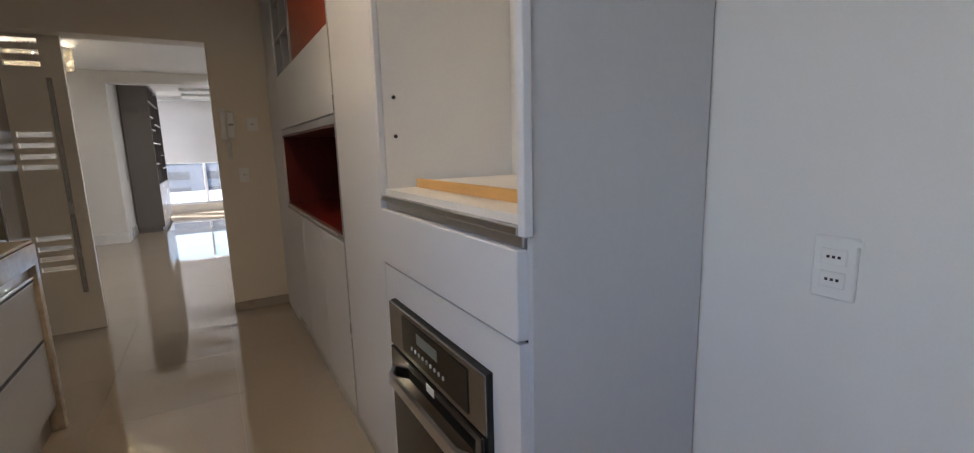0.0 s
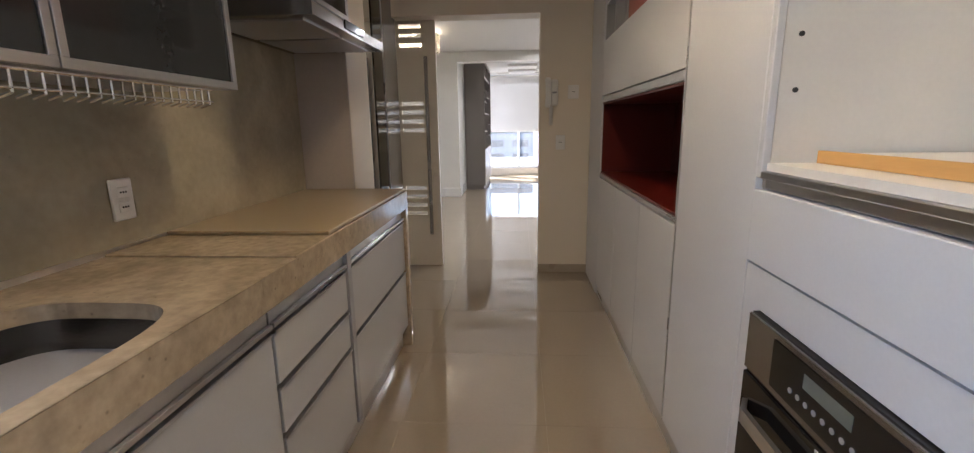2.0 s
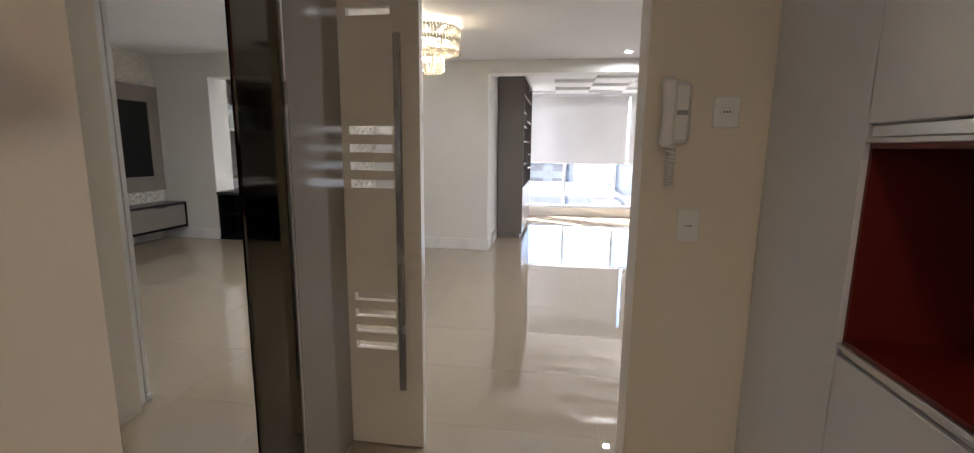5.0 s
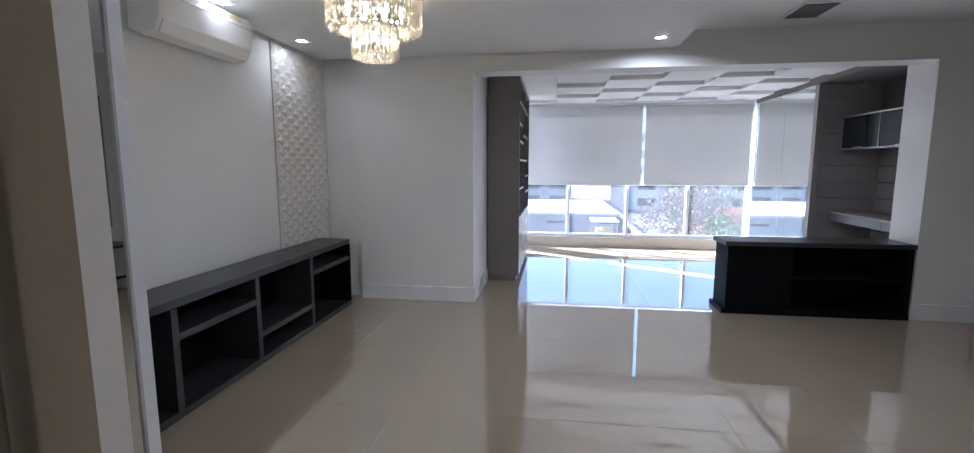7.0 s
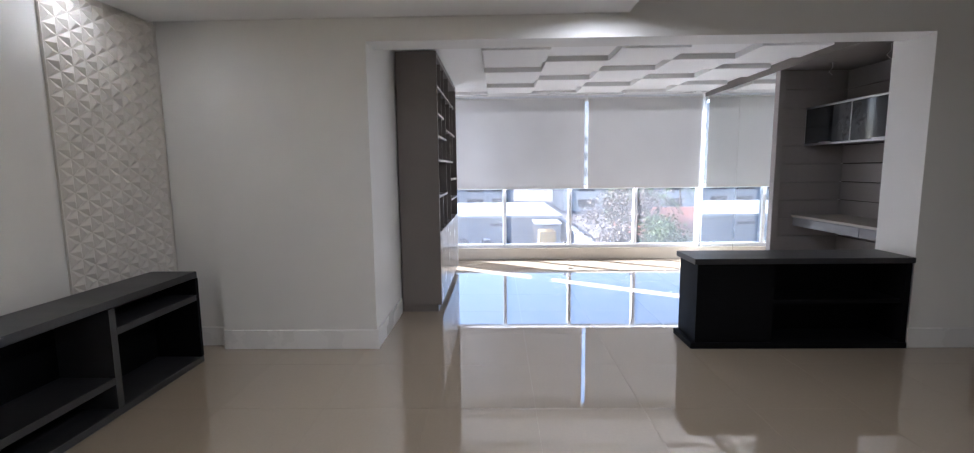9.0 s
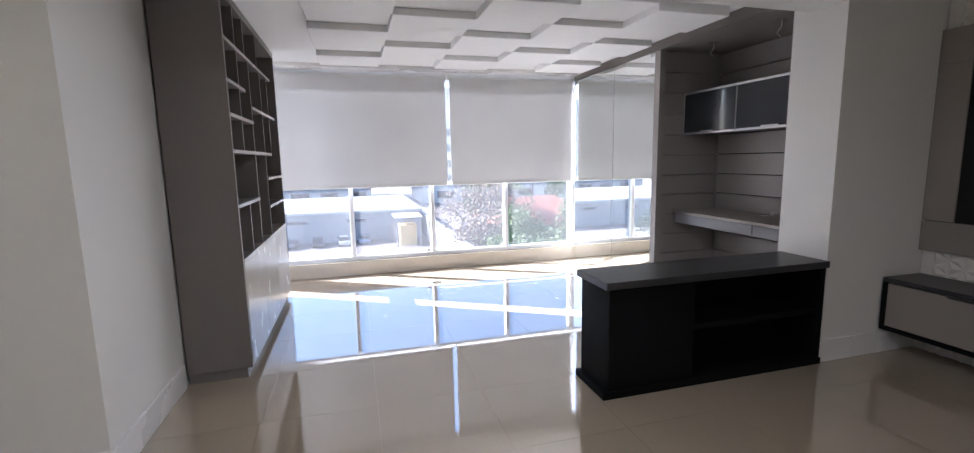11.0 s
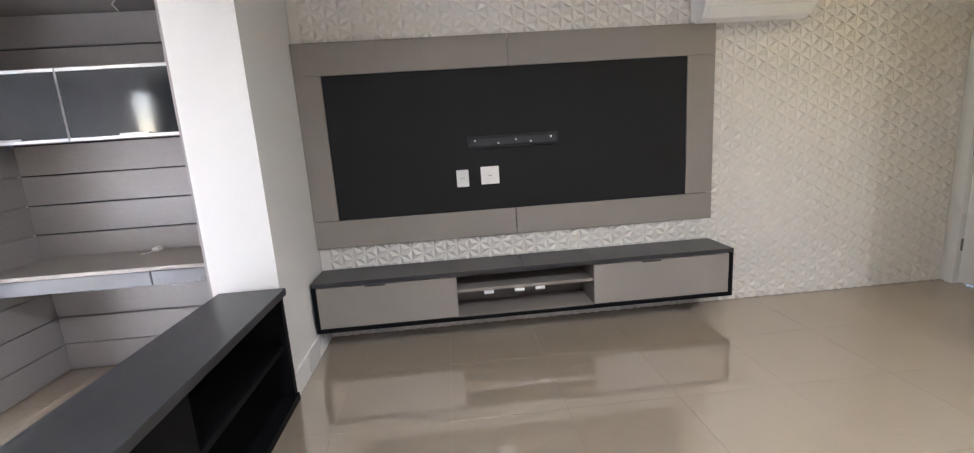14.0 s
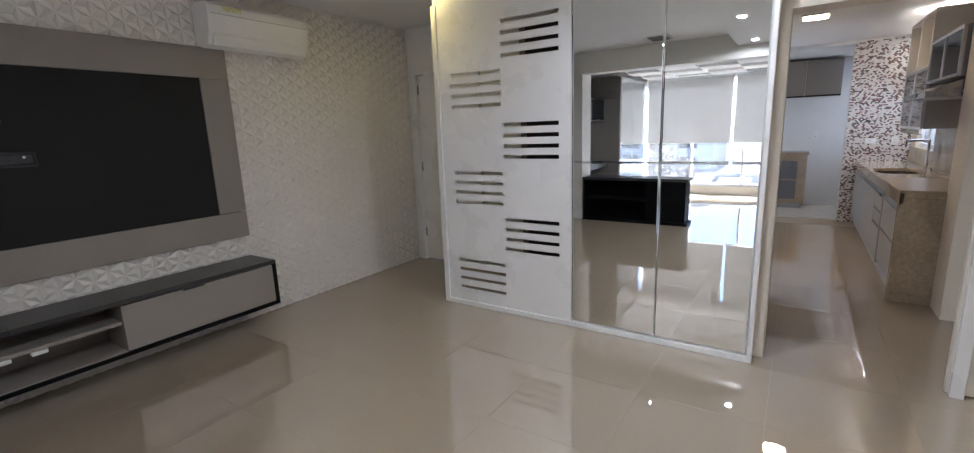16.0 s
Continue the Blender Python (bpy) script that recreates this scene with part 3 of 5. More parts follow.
part("side_panel", boxes([(3.05, 3.80, 10.862, 10.884, 0, 2.375), (3.05, 3.118, 10.80, 10.861, 0, 2.375)], 0.002), NICHE_BOARD, niche)
part("beam", box(3.045, 3.075, 9.43, 12.62, 2.378, 2.466, 0.002), TAUPE, niche)
part("top", box(3.08, 3.86, 9.43, 10.86, 2.378, 2.40), TAUPE, niche)
for k in range(12):
    za = 0.005 + k * 0.198
    part("plank", box(3.80, 3.825, 9.435, 10.86, za, min(za + 0.190, 2.376), 0.003), NICHE_BOARD, niche)
    part("side_plank", box(3.12, 3.798, 10.842, 10.860, za, min(za + 0.190, 2.376), 0.003), NICHE_BOARD, niche)
part("side_plank", box(3.12, 3.798, 9.425, 9.445, 0.005, 2.376, 0.003), NICHE_BOARD, niche)
part("groove_back", boxes([(3.826, 3.86, 9.43, 10.87, 0, 2.376)]), DARK_PANEL, niche)

DESK_GREY = mat("slate_grey_laminate", (0.15, 0.15, 0.16), 0.3, vary=0.05)
desk = thing("wall_desk", 3.5, 10.15, 0.71, "wall-hung grey desk shelf with two drawers", "desk")
part("top", box(3.265, 3.797, 9.448, 10.80, 0.808, 0.834, 0.003), TAUPE_LIGHT, desk)
part("light_edge", box(3.255, 3.264, 9.448, 10.80, 0.812, 0.835, 0.002), TAUPE_LIGHT, desk)
for ya, yb in ((9.45, 9.835), (9.84, 10.797)):
    part("drawer", box(3.275, 3.70, ya, yb, 0.715, 0.806, 0.003), DESK_GREY, desk)
plug = thing("power_adapter", 3.74, 10.05, 0.835, "small white plug adapter with a short cord on the desk", "adapter")
part("body", box(3.70, 3.77, 10.03, 10.07, 0.835, 0.862, 0.006), PLASTIC, plug)
part("cord", tube([(3.70, 10.05, 0.848), (3.66, 10.065, 0.839), (3.64, 10.10, 0.839)], 0.003), PLASTIC, plug)
wall_cabinet = thing("glass_wall_cabinet", 3.58, 10.2, 1.58, "wall cabinet with smoked glass doors in aluminium frames", "cabinet")
part("body", box(3.395, 3.797, 9.45, 10.84, 1.59, 1.975, 0.002), TAUPE, wall_cabinet)
for ya, yb in ((9.452, 10.175), (10.18, 10.865)):
    yb = min(yb, 10.838)
    d = part("door", box(3.374, 3.392, ya + 0.003, yb - 0.003, 1.60, 1.965), SMOKED, wall_cabinet)
    part("door_frame", boxes([(3.370, 3.393, ya, yb, 1.58, 1.60), (3.370, 3.393, ya, yb, 1.965, 1.985), (3.370, 3.393, ya, ya + 0.003, 1.601, 1.964), (3.370, 3.393, yb - 0.003, yb, 1.601, 1.964)], 0.002), ALU, d)
    part("handle", box(3.356, 3.369, (ya + yb) / 2 - 0.08, (ya + yb) / 2 + 0.08, 1.60, 1.61, 0.002), ALU, d)


# ---- bookcase ----
case = thing("bookcase", -0.70, 10.85, 0, "taupe built-in bookcase with irregular empty shelves over doors", "bookcase")
bx0, bx1, by0, by1, top = -0.905, -0.52, 9.975, 11.93, 2.44
part("end_panel", box(bx0 + 0.01, bx1, by0, by0 + 0.03, 0.07, top, 0.002), TAUPE, case)
part("end_panel", box(bx0 + 0.01, bx1, by1 - 0.03, by1, 0.07, top, 0.002), TAUPE, case)
part("top", box(bx0 + 0.01, bx1, by0 + 0.031, by1 - 0.031, top - 0.05, top, 0.002), TAUPE, case)
part("back", box(bx0 + 0.002, bx0 + 0.02, by0 + 0.03, by1 - 0.03, 0.70, top - 0.05), TAUPE, case)
part("base", box(bx0 + 0.01, bx1 - 0.02, by0 + 0.03, by1 - 0.03, 0.07, 0.755), TAUPE, case)
part("plinth", box(bx0 + 0.01, bx1 - 0.035, by0 + 0.02, by1 - 0.02, 0, 0.069), TAUPE, case)
DOOR_LAM = mat("pale_door_laminate", (0.42, 0.39, 0.36), 0.25, vary=0.04)
for ya, yb in ((10.01, 10.63), (10.634, 11.26), (11.264, 11.895)):
    part("door", box(bx1 - 0.019, bx1 + 0.001, ya, yb, 0.075, 0.752, 0.002), DOOR_LAM, case)
for ya, yb, z in ((10.006, 11.60, 2.13), (10.006, 10.50, 1.885), (10.70, 11.72, 1.79), (10.006, 10.70, 1.68), (10.006, 11.40, 1.458), (11.13, 11.89, 1.25), (10.006, 10.70, 1.115), (11.13, 11.89, 1.015), (10.006, 11.895, 0.765)):
    s = part("shelf", box(bx0 + 0.021, bx1 - 0.004, ya, yb, z - 0.011, z + 0.011), TAUPE, case)
    part("light_edge", box(bx1 - 0.0035, bx1 + 0.001, ya, yb, z - 0.011, z + 0.011), DOOR_LAM, s)
for y, za, zb in ((10.32, 2.142, 2.389), (10.60, 2.142, 2.389), (11.05, 2.142, 2.389), (10.34, 1.47, 2.118), (10.70, 0.777, 2.118), (11.13, 0.777, 1.446), (11.13, 1.47, 2.118), (11.45, 1.47, 1.778), (11.45, 1.802, 2.118), (10.36, 0.777, 1.103)):
    part("divider", box(bx0 + 0.021, bx1 - 0.006, y - 0.010, y + 0.010, za, zb), TAUPE, case)


# ---- bar counter at the opening ----
bar = thing("bar_counter", 2.28, 9.23, 0, "low black wooden counter with open back shelves", "counter")
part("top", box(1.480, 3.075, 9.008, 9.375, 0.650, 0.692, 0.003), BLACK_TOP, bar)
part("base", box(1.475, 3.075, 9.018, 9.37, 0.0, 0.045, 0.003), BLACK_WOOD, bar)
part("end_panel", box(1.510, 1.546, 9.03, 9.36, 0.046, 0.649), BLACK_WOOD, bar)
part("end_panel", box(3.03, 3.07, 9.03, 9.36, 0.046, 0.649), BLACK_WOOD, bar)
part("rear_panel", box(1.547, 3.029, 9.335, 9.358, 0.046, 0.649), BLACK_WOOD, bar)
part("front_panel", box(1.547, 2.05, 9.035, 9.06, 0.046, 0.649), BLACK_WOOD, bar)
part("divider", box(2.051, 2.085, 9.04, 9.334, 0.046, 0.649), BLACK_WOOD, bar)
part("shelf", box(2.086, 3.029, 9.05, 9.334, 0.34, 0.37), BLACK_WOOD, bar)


# ---- television wall ----
tv_panel = thing("tv_wall_panel", 3.93, 7.55, 0.705, "large taupe wall panel with a black inset and no television", "wall panel")
part("backing", box(3.930, 3.952, 6.06, 9.04, 0.75, 2.12), DARK_PANEL, tv_panel)
for ya, yb in ((6.022, 7.553), (7.557, 9.048)):
    part("frame_board", box(3.914, 3.932, ya, yb, 0.706, 0.908, 0.002), TAUPE_LIGHT, tv_panel)
    part("frame_board", box(3.914, 3.932, ya, yb, 1.931, 2.150, 0.002), TAUPE_LIGHT, tv_panel)
part("frame_board", boxes([(3.914, 3.932, 6.022, 6.232, 0.913, 1.930)], 0.002), TAUPE_LIGHT, tv_panel)
part("frame_board", boxes([(3.914, 3.932, 8.867, 9.048, 0.913, 1.930)], 0.002), TAUPE_LIGHT, tv_panel)
part("inset", box(3.922, 3.931, 6.234, 8.865, 0.909, 1.929), DARK_PANEL, tv_panel)
bracket = thing("tv_bracket", 3.91, 7.54, 1.37, "black steel television wall bracket with screws", "bracket")
part("rail", boxes([(3.905, 3.921, 7.215, 7.885, 1.435, 1.452), (3.905, 3.921, 7.215, 7.885, 1.365, 1.382), (3.905, 3.921, 7.215, 7.232, 1.383, 1.434), (3.905, 3.921, 7.868, 7.885, 1.383, 1.434)], 0.002), BLACK_PLASTIC, bracket)
part("plate", box(3.915, 3.921, 7.233, 7.867, 1.384, 1.433), DARK_METAL, bracket)
for y, z in ((7.27, 1.42), (7.42, 1.395), (7.53, 1.415), (7.66, 1.395), (7.83, 1.42)):
    part("screw", cyl(bmesh.new(), (3.908, y, z), (3.916, y, z), 0.008, seg=10), CHROME, bracket)


def socket(name, x, y, z, w, h, axis, label, holes=1):
    """A switch or socket plate on a wall; axis: the way it faces."""
    s = thing(name, x, y, z, label, "socket")
    def b(u0, u1, v0, v1, d0, d1, bev=0.0):
        if axis == "-x":
            return box(x - d1, x - d0, y + u0, y + u1, z + v0, z + v1, bev)
        if axis == "+x":
            return box(x + d0, x + d1, y + u0, y + u1, z + v0, z + v1, bev)
        if axis == "+y":
            return box(x + u0, x + u1, y + d0, y + d1, z + v0, z + v1, bev)
        return box(x + u0, x + u1, y - d1, y - d0, z + v0, z + v1, bev)
    part("plate", b(-w / 2, w / 2, -h / 2, h / 2, 0.0, 0.009, 0.003), PLASTIC, s)
    for k in range(holes):
        v = (k - (holes - 1) / 2) * h * 0.36
        m = part("module", b(-0.021, 0.021, v - 0.015, v + 0.015, 0.0095, 0.012, 0.003), PLASTIC, s)
        for u in (-0.009, 0, 0.009):
            part("hole", b(u - 0.0025, u + 0.0025, v - 0.0025, v + 0.0025, 0.0122, 0.0130), BLACK_PLASTIC, m)
    return s


socket("wall_socket", 3.921, 7.938, 1.155, 0.09, 0.125, "-x", "white rectangular wall plate on the black panel")
socket("wall_socket", 3.921, 7.735, 1.165, 0.135, 0.13, "-x", "white square cable outlet plate on the black panel")

unit = thing("television_unit", 3.78, 7.55, 0.175, "floating taupe and black low cabinet under the television panel", "cabinet")
part("top", boxes([(3.600, 3.945, 6.02, 7.552, 0.508, 0.537), (3.600, 3.945, 7.556, 9.04, 0.508, 0.537)], 0.002), BLACK_TOP, unit)
part("bottom", box(3.600, 3.945, 6.02, 9.04, 0.175, 0.200, 0.002), BLACK_WOOD, unit)
for ya in (6.02, 9.012):
    part("end_panel", box(3.600, 3.945, ya, ya + 0.028, 0.201, 0.507, 0.002), BLACK_WOOD, unit)
part("back", box(3.93, 3.944, 6.05, 9.01, 0.201, 0.507), TAUPE, unit)
for ya, yb in ((6.05, 7.06), (8.045, 9.010)):
    d = part("drawer", box(3.606, 3.90, ya, yb, 0.206, 0.500, 0.002), TAUPE_LIGHT, unit)
    yc = (ya + yb) / 2 + 0.08
    part("finger_pull", box(3.603, 3.6055, yc - 0.07, yc + 0.07, 0.488, 0.499), DARK_METAL, d)
part("inner_floor", box(3.612, 3.928, 7.062, 8.043, 0.2005, 0.207), TAUPE_LIGHT, unit)
part("shelf", box(3.63, 3.928, 7.062, 8.043, 0.375, 0.397), TAUPE_LIGHT, unit)
for y in (7.45, 7.60, 7.82):
    part("clip", box(3.62, 3.66, y - 0.035, y + 0.035, 0.352, 0.374, 0.002), PLASTIC, unit)


# ---- sideboard on the west side ----
side = thing("sideboard", -2.31, 7.45, 0, "long low black open sideboard against the white wall", "sideboard")
sx0, sx1, sy0, sy1 = -2.452, -2.12, 5.95, 8.81
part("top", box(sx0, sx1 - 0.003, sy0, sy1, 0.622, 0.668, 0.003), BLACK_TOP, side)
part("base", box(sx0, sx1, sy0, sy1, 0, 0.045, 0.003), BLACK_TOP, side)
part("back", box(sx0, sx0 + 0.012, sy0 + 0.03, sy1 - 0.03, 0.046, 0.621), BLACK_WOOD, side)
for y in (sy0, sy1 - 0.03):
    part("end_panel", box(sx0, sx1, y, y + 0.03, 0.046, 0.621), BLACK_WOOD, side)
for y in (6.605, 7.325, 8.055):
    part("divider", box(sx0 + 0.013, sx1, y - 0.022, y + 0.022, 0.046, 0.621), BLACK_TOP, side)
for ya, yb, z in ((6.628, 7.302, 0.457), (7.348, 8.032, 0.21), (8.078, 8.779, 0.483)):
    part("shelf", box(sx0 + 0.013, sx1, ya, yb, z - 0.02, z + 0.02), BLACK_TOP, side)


# ---- air conditioners ----
def air_conditioner(x, y, z, face):
    """A split unit whose back is at x and which faces +1 or -1 along x."""
    ac = thing("air_conditioner", x, y, z, "white wall-mounted split air conditioner with an energy label", "air conditioner", "air conditioners")
    prof = [(0, 0.03), (0, 0.30), (0.05, 0.315), (0.16, 0.31), (0.205, 0.285), (0.215, 0.23), (0.20, 0.09), (0.16, 0.02), (0.08, 0.0)]
    bm = bmesh.new()
    a = [bm.verts.new((x + face * u, y - 0.41, z + v)) for u, v in prof]
    b = [bm.verts.new((x + face * u, y + 0.41, z + v)) for u, v in prof]
    for k in range(len(prof)):
        bm.faces.new((a[k], a[(k + 1) % len(prof)], b[(k + 1) % len(prof)], b[k]))
    bm.faces.new(a)
    bm.faces.new(b)
    bmesh.ops.bevel(bm, geom=list(bm.edges), offset=0.006, segments=1, affect="EDGES")
    part("body", bm, PLASTIC, ac)
    fl = bmesh.new()
    q = [fl.verts.new((x + face * u, yy, z + v)) for u, v, yy in ((0.201, 0.088, y - 0.38), (0.201, 0.088, y + 0.38), (0.165, 0.018, y + 0.38), (0.165, 0.018, y - 0.38))]
    r = bmesh.ops.extrude_face_region(fl, geom=[fl.faces.new(q)])
    bmesh.ops.translate(fl, verts=[v for v in r["geom"] if isinstance(v, bmesh.types.BMVert)], vec=(face * 0.006, 0, -0.003))
    part("flap", fl, PLASTIC, ac)
    part("slot_line", box(min(x + face * 0.212, x + face * 0.2155), max(x + face * 0.212, x + face * 0.2155), y - 0.39, y + 0.39, z + 0.222, z + 0.226), GREY_PLASTIC, ac)
    part("label_sticker", box(min(x + face * 0.207, x + face * 0.2115), max(x + face * 0.207, x + face * 0.2115), y + 0.16, y + 0.30, z + 0.236, z + 0.283), mat("sticker", (0.62, 0.60, 0.30), 0.4, vary=0.5, scale=40), ac)
    return ac


air_conditioner(3.952, 5.79, 2.135, -1)
air_conditioner(-2.499, 7.28, 2.12, 1)


# ---- downlights, lamps ----
def downlight(x, y, z, watts, color=(1.0, 0.95, 0.88)):
    d = thing("downlight", x, y, z - 0.01, "small lit round recessed downlight with white rim", "downlight", "ceiling downlights")
    part("rim", boxes([(x - 0.055, x + 0.055, y - 0.055, y - 0.036, z - 0.008, z - 0.001), (x - 0.055, x + 0.055, y + 0.036, y + 0.055, z - 0.008, z - 0.001), (x - 0.055, x - 0.036, y - 0.0355, y + 0.0355, z - 0.008, z - 0.001), (x + 0.036, x + 0.055, y - 0.0355, y + 0.0355, z - 0.008, z - 0.001)], 0.002), PLASTIC, d)
    part("bulb", cyl(bmesh.new(), (x, y, z - 0.0045), (x, y, z - 0.001), 0.034, seg=20), LIT, d)
    lamp("downlight_lamp", x, y, z - 0.012, watts, color=color)


for y in (5.55, 7.10, 8.64):
    downlight(0.74, y, CEIL_LOW, LIVING_WATTS)
for y in (5.70, 7.35, 8.32):
    downlight(-2.26, y, CEIL_LOW, LIVING_WATTS * 0.06)
SHIFT = KITCHEN_SHIFT
for x, y in ((-0.93, 1.355), (-0.935, 0.73), (-0.94, 0.06)):
    downlight(x, y, CEIL_KITCHEN, KITCHEN_WATTS * 0.12, KITCHEN_LIGHT)
SHIFT = 0.0


strip_lamp = thing("recessed_strip_lamp", 2.80, 5.15, CEIL_HIGH, "narrow recessed ceiling lamp with a warm yellow glow", "ceiling light")
part("frame", box(2.72, 2.88, 5.00, 5.34, CEIL_HIGH - 0.008, CEIL_HIGH - 0.001, 0.002), PLASTIC, strip_lamp)
part("diffuser", box(2.74, 2.86, 5.02, 5.32, CEIL_HIGH - 0.012, CEIL_HIGH - 0.0085), glow("warm_strip", (1.0, 0.74, 0.22), 2.0), strip_lamp)


def panel_lamp(x, y, z, w, d, watts):
    p = thing("ceiling_light", x, y, z - 0.02, "lit square flat ceiling lamp", "ceiling light")
    part("frame", box(x - w / 2, x + w / 2, y - d / 2, y + d / 2, z - 0.018, z - 0.001, 0.003), PLASTIC, p)
    part("diffuser", box(x - w / 2 + 0.015, x + w / 2 - 0.015, y - d / 2 + 0.015, y + d / 2 - 0.015, z - 0.022, z - 0.0185), glow("diffuser_glow", (1.0, 0.80, 0.48), 5), p)
    lamp("ceiling_light_lamp", x, y, z - 0.03, watts, min(w, d), KITCHEN_LIGHT)


SHIFT = KITCHEN_SHIFT
panel_lamp(0.16, 1.87, CEIL_KITCHEN, 0.24, 0.24, KITCHEN_WATTS)
SHIFT = 0.0


def chandelier(x, y):
    c = thing("chandelier", x, y, CEIL_LOW, "two-tier crystal chandelier with lit warm bulbs and chrome rings", "chandelier")
    part("canopy", lathe([(0, CEIL_LOW - 0.001), (0.20, CEIL_LOW - 0.001), (0.20, CEIL_LOW - 0.03), (0, CEIL_LOW - 0.03)], x, y), CHROME, c)
    tiers = ((0.275, 2.385, 0.20, 62), (0.225, 2.29, 0.12, 46), (0.135, 2.20, 0.165, 34))
    crystal = mat("crystal", (0.85, 0.80, 0.70), 0.08, 0.0, vary=0.05, bump=0)
    crystal.node_tree.nodes["Principled BSDF"].inputs["Transmission Weight"].default_value = 0.75
    for r, z, length, n in tiers:
        part("ring", lathe([(r - 0.014, z + 0.012), (r + 0.008, z + 0.012), (r + 0.008, z - 0.008), (r - 0.014, z - 0.008), (r - 0.014, z + 0.012)], x, y, 40), CHROME, c)
        for k in range(n):
            a = 2 * math.pi * k / n
            px, py = x + r * math.cos(a), y + r * math.sin(a)
            bm = cyl(bmesh.new(), (px, py, z - 0.009), (px, py, z - length), 0.0075, 0.0075, 6)
            part("crystal_rod", bm, crystal, c)
    beads = bmesh.new()
    rng = random.Random(2)
    for r, z, n in ((0.27, 2.19, 60), (0.22, 2.175, 48), (0.24, 2.185, 40), (0.13, 2.03, 26), (0.09, 2.022, 18), (0.045, 2.018, 10), (0.28, 2.385, 60)):
        for k in range(n):
            a = 2 * math.pi * (k + rng.random() * 0.4) / n
            bmesh.ops.create_icosphere(beads, subdivisions=1, radius=0.012, matrix=Matrix.Translation((x + r * math.cos(a), y + r * math.sin(a), z + rng.uniform(-0.004, 0.004))))
    tagged(part("crystal_curtain", beads, crystal, c), kind="stuff")
    for k in range(8):
        a = 2 * math.pi * k / 8
        bm = bmesh.new()
        bmesh.ops.create_uvsphere(bm, u_segments=10, v_segments=6, radius=0.016, matrix=Matrix.Translation((x + 0.17 * math.cos(a), y + 0.17 * math.sin(a), 2.30)))
        part("bulb", bm, CRYSTAL_LIT, c)
    for k in range(4):
        a = 2 * math.pi * k / 4 + 0.3
        bm = bmesh.new()
        bmesh.ops.create_uvsphere(bm, u_segments=10, v_segments=6, radius=0.014, matrix=Matrix.Translation((x + 0.07 * math.cos(a), y + 0.07 * math.sin(a), 2.13)))
        part("bulb", bm, CRYSTAL_LIT, c)
    part("stem", boxes([(x - 0.01, x + 0.01, y - 0.01, y + 0.01, 2.03, CEIL_LOW - 0.03)] + [(x - 0.27, x + 0.27, y - 0.004, y + 0.004, z - 0.003, z + 0.003) for z in (2.385,)] + [(x - 0.22, x + 0.22, y - 0.004, y + 0.004, z - 0.003, z + 0.003) for z in (2.29,)] + [(x - 0.13, x + 0.13, y - 0.004, y + 0.004, z - 0.003, z + 0.003) for z in (2.20,)]), CHROME, c)


chandelier(-1.19, 7.24)
slot_vent = thing("ceiling_vent", 1.85, 8.6, CEIL_HIGH, "dark square recessed ceiling fitting", "ceiling vent")
part("frame", boxes([(1.70, 2.0, 8.40, 8.80, CEIL_HIGH - 0.012, CEIL_HIGH - 0.001)], 0.003), PLASTIC, slot_vent)
part("opening", box(1.73, 1.97, 8.43, 8.77, CEIL_HIGH - 0.016, CEIL_HIGH - 0.0125), DARK_METAL, slot_vent)


SHIFT = KITCHEN_SHIFT
# ---- kitchen: tall units ----
FX = 0.69
oven_tower = thing("oven_tower", 0.95, 1.44, 0, "white tall kitchen cabinet with built-in oven and open niche", "cabinet")
# The near side faces away from the daylight; its shade is put into the grey.
part("side_panel", box(FX + 0.02, 1.195, 1.040, 1.056, 0, 2.495), mat("shaded_side_laminate", (0.56, 0.565, 0.58), 0.35, vary=0.03), oven_tower, "side panel toned grey for its shaded face")
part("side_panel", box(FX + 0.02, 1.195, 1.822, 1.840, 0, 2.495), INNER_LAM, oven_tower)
part("back", box(1.185, 1.195, 1.057, 1.821, 1.12, 2.495), INNER_LAM, oven_tower)
part("niche_floor", box(FX + 0.012, 1.184, 1.057, 1.821, 1.118, 1.136), INNER_LAM, oven_tower)
part("niche_roof", box(FX + 0.02, 1.184, 1.057, 1.821, 2.28, 2.495), INNER_LAM, oven_tower)
for ya in (1.036, 1.820):
    part("light_edge", box(FX, FX + 0.019, ya, ya + 0.022, 1.10, 2.495, 0.002), WHITE_LAM, oven_tower)
part("grip_profile", boxes([(FX - 0.002, FX + 0.03, 1.059, 1.819, 1.100, 1.117), (FX + 0.012, FX + 0.03, 1.059, 1.819, 1.076, 1.099)], 0.002), ALU, oven_tower)
part("drawer", box(FX - 0.004, FX + 0.45, 1.056, 1.838, 0.898, 1.073, 0.002), WHITE_LAM, oven_tower)
front = boxes([(FX, FX + 0.02, 1.056, 1.159, 0.08, 0.892), (FX, FX + 0.02, 1.764, 1.838, 0.08, 0.892), (FX, FX + 0.02, 1.159, 1.764, 0.795, 0.892), (FX, FX + 0.02, 1.159, 1.764, 0.08, 0.185)])
bmesh.ops.remove_doubles(front, verts=front.verts, dist=0.0005)
part("front", front, WHITE_LAM, oven_tower)
part("pine_strip", box(0.80, 0.812, 1.08, 1.80, 1.137, 1.165), WOOD_EDGE, oven_tower, "raw pine strip lying across the niche floor")
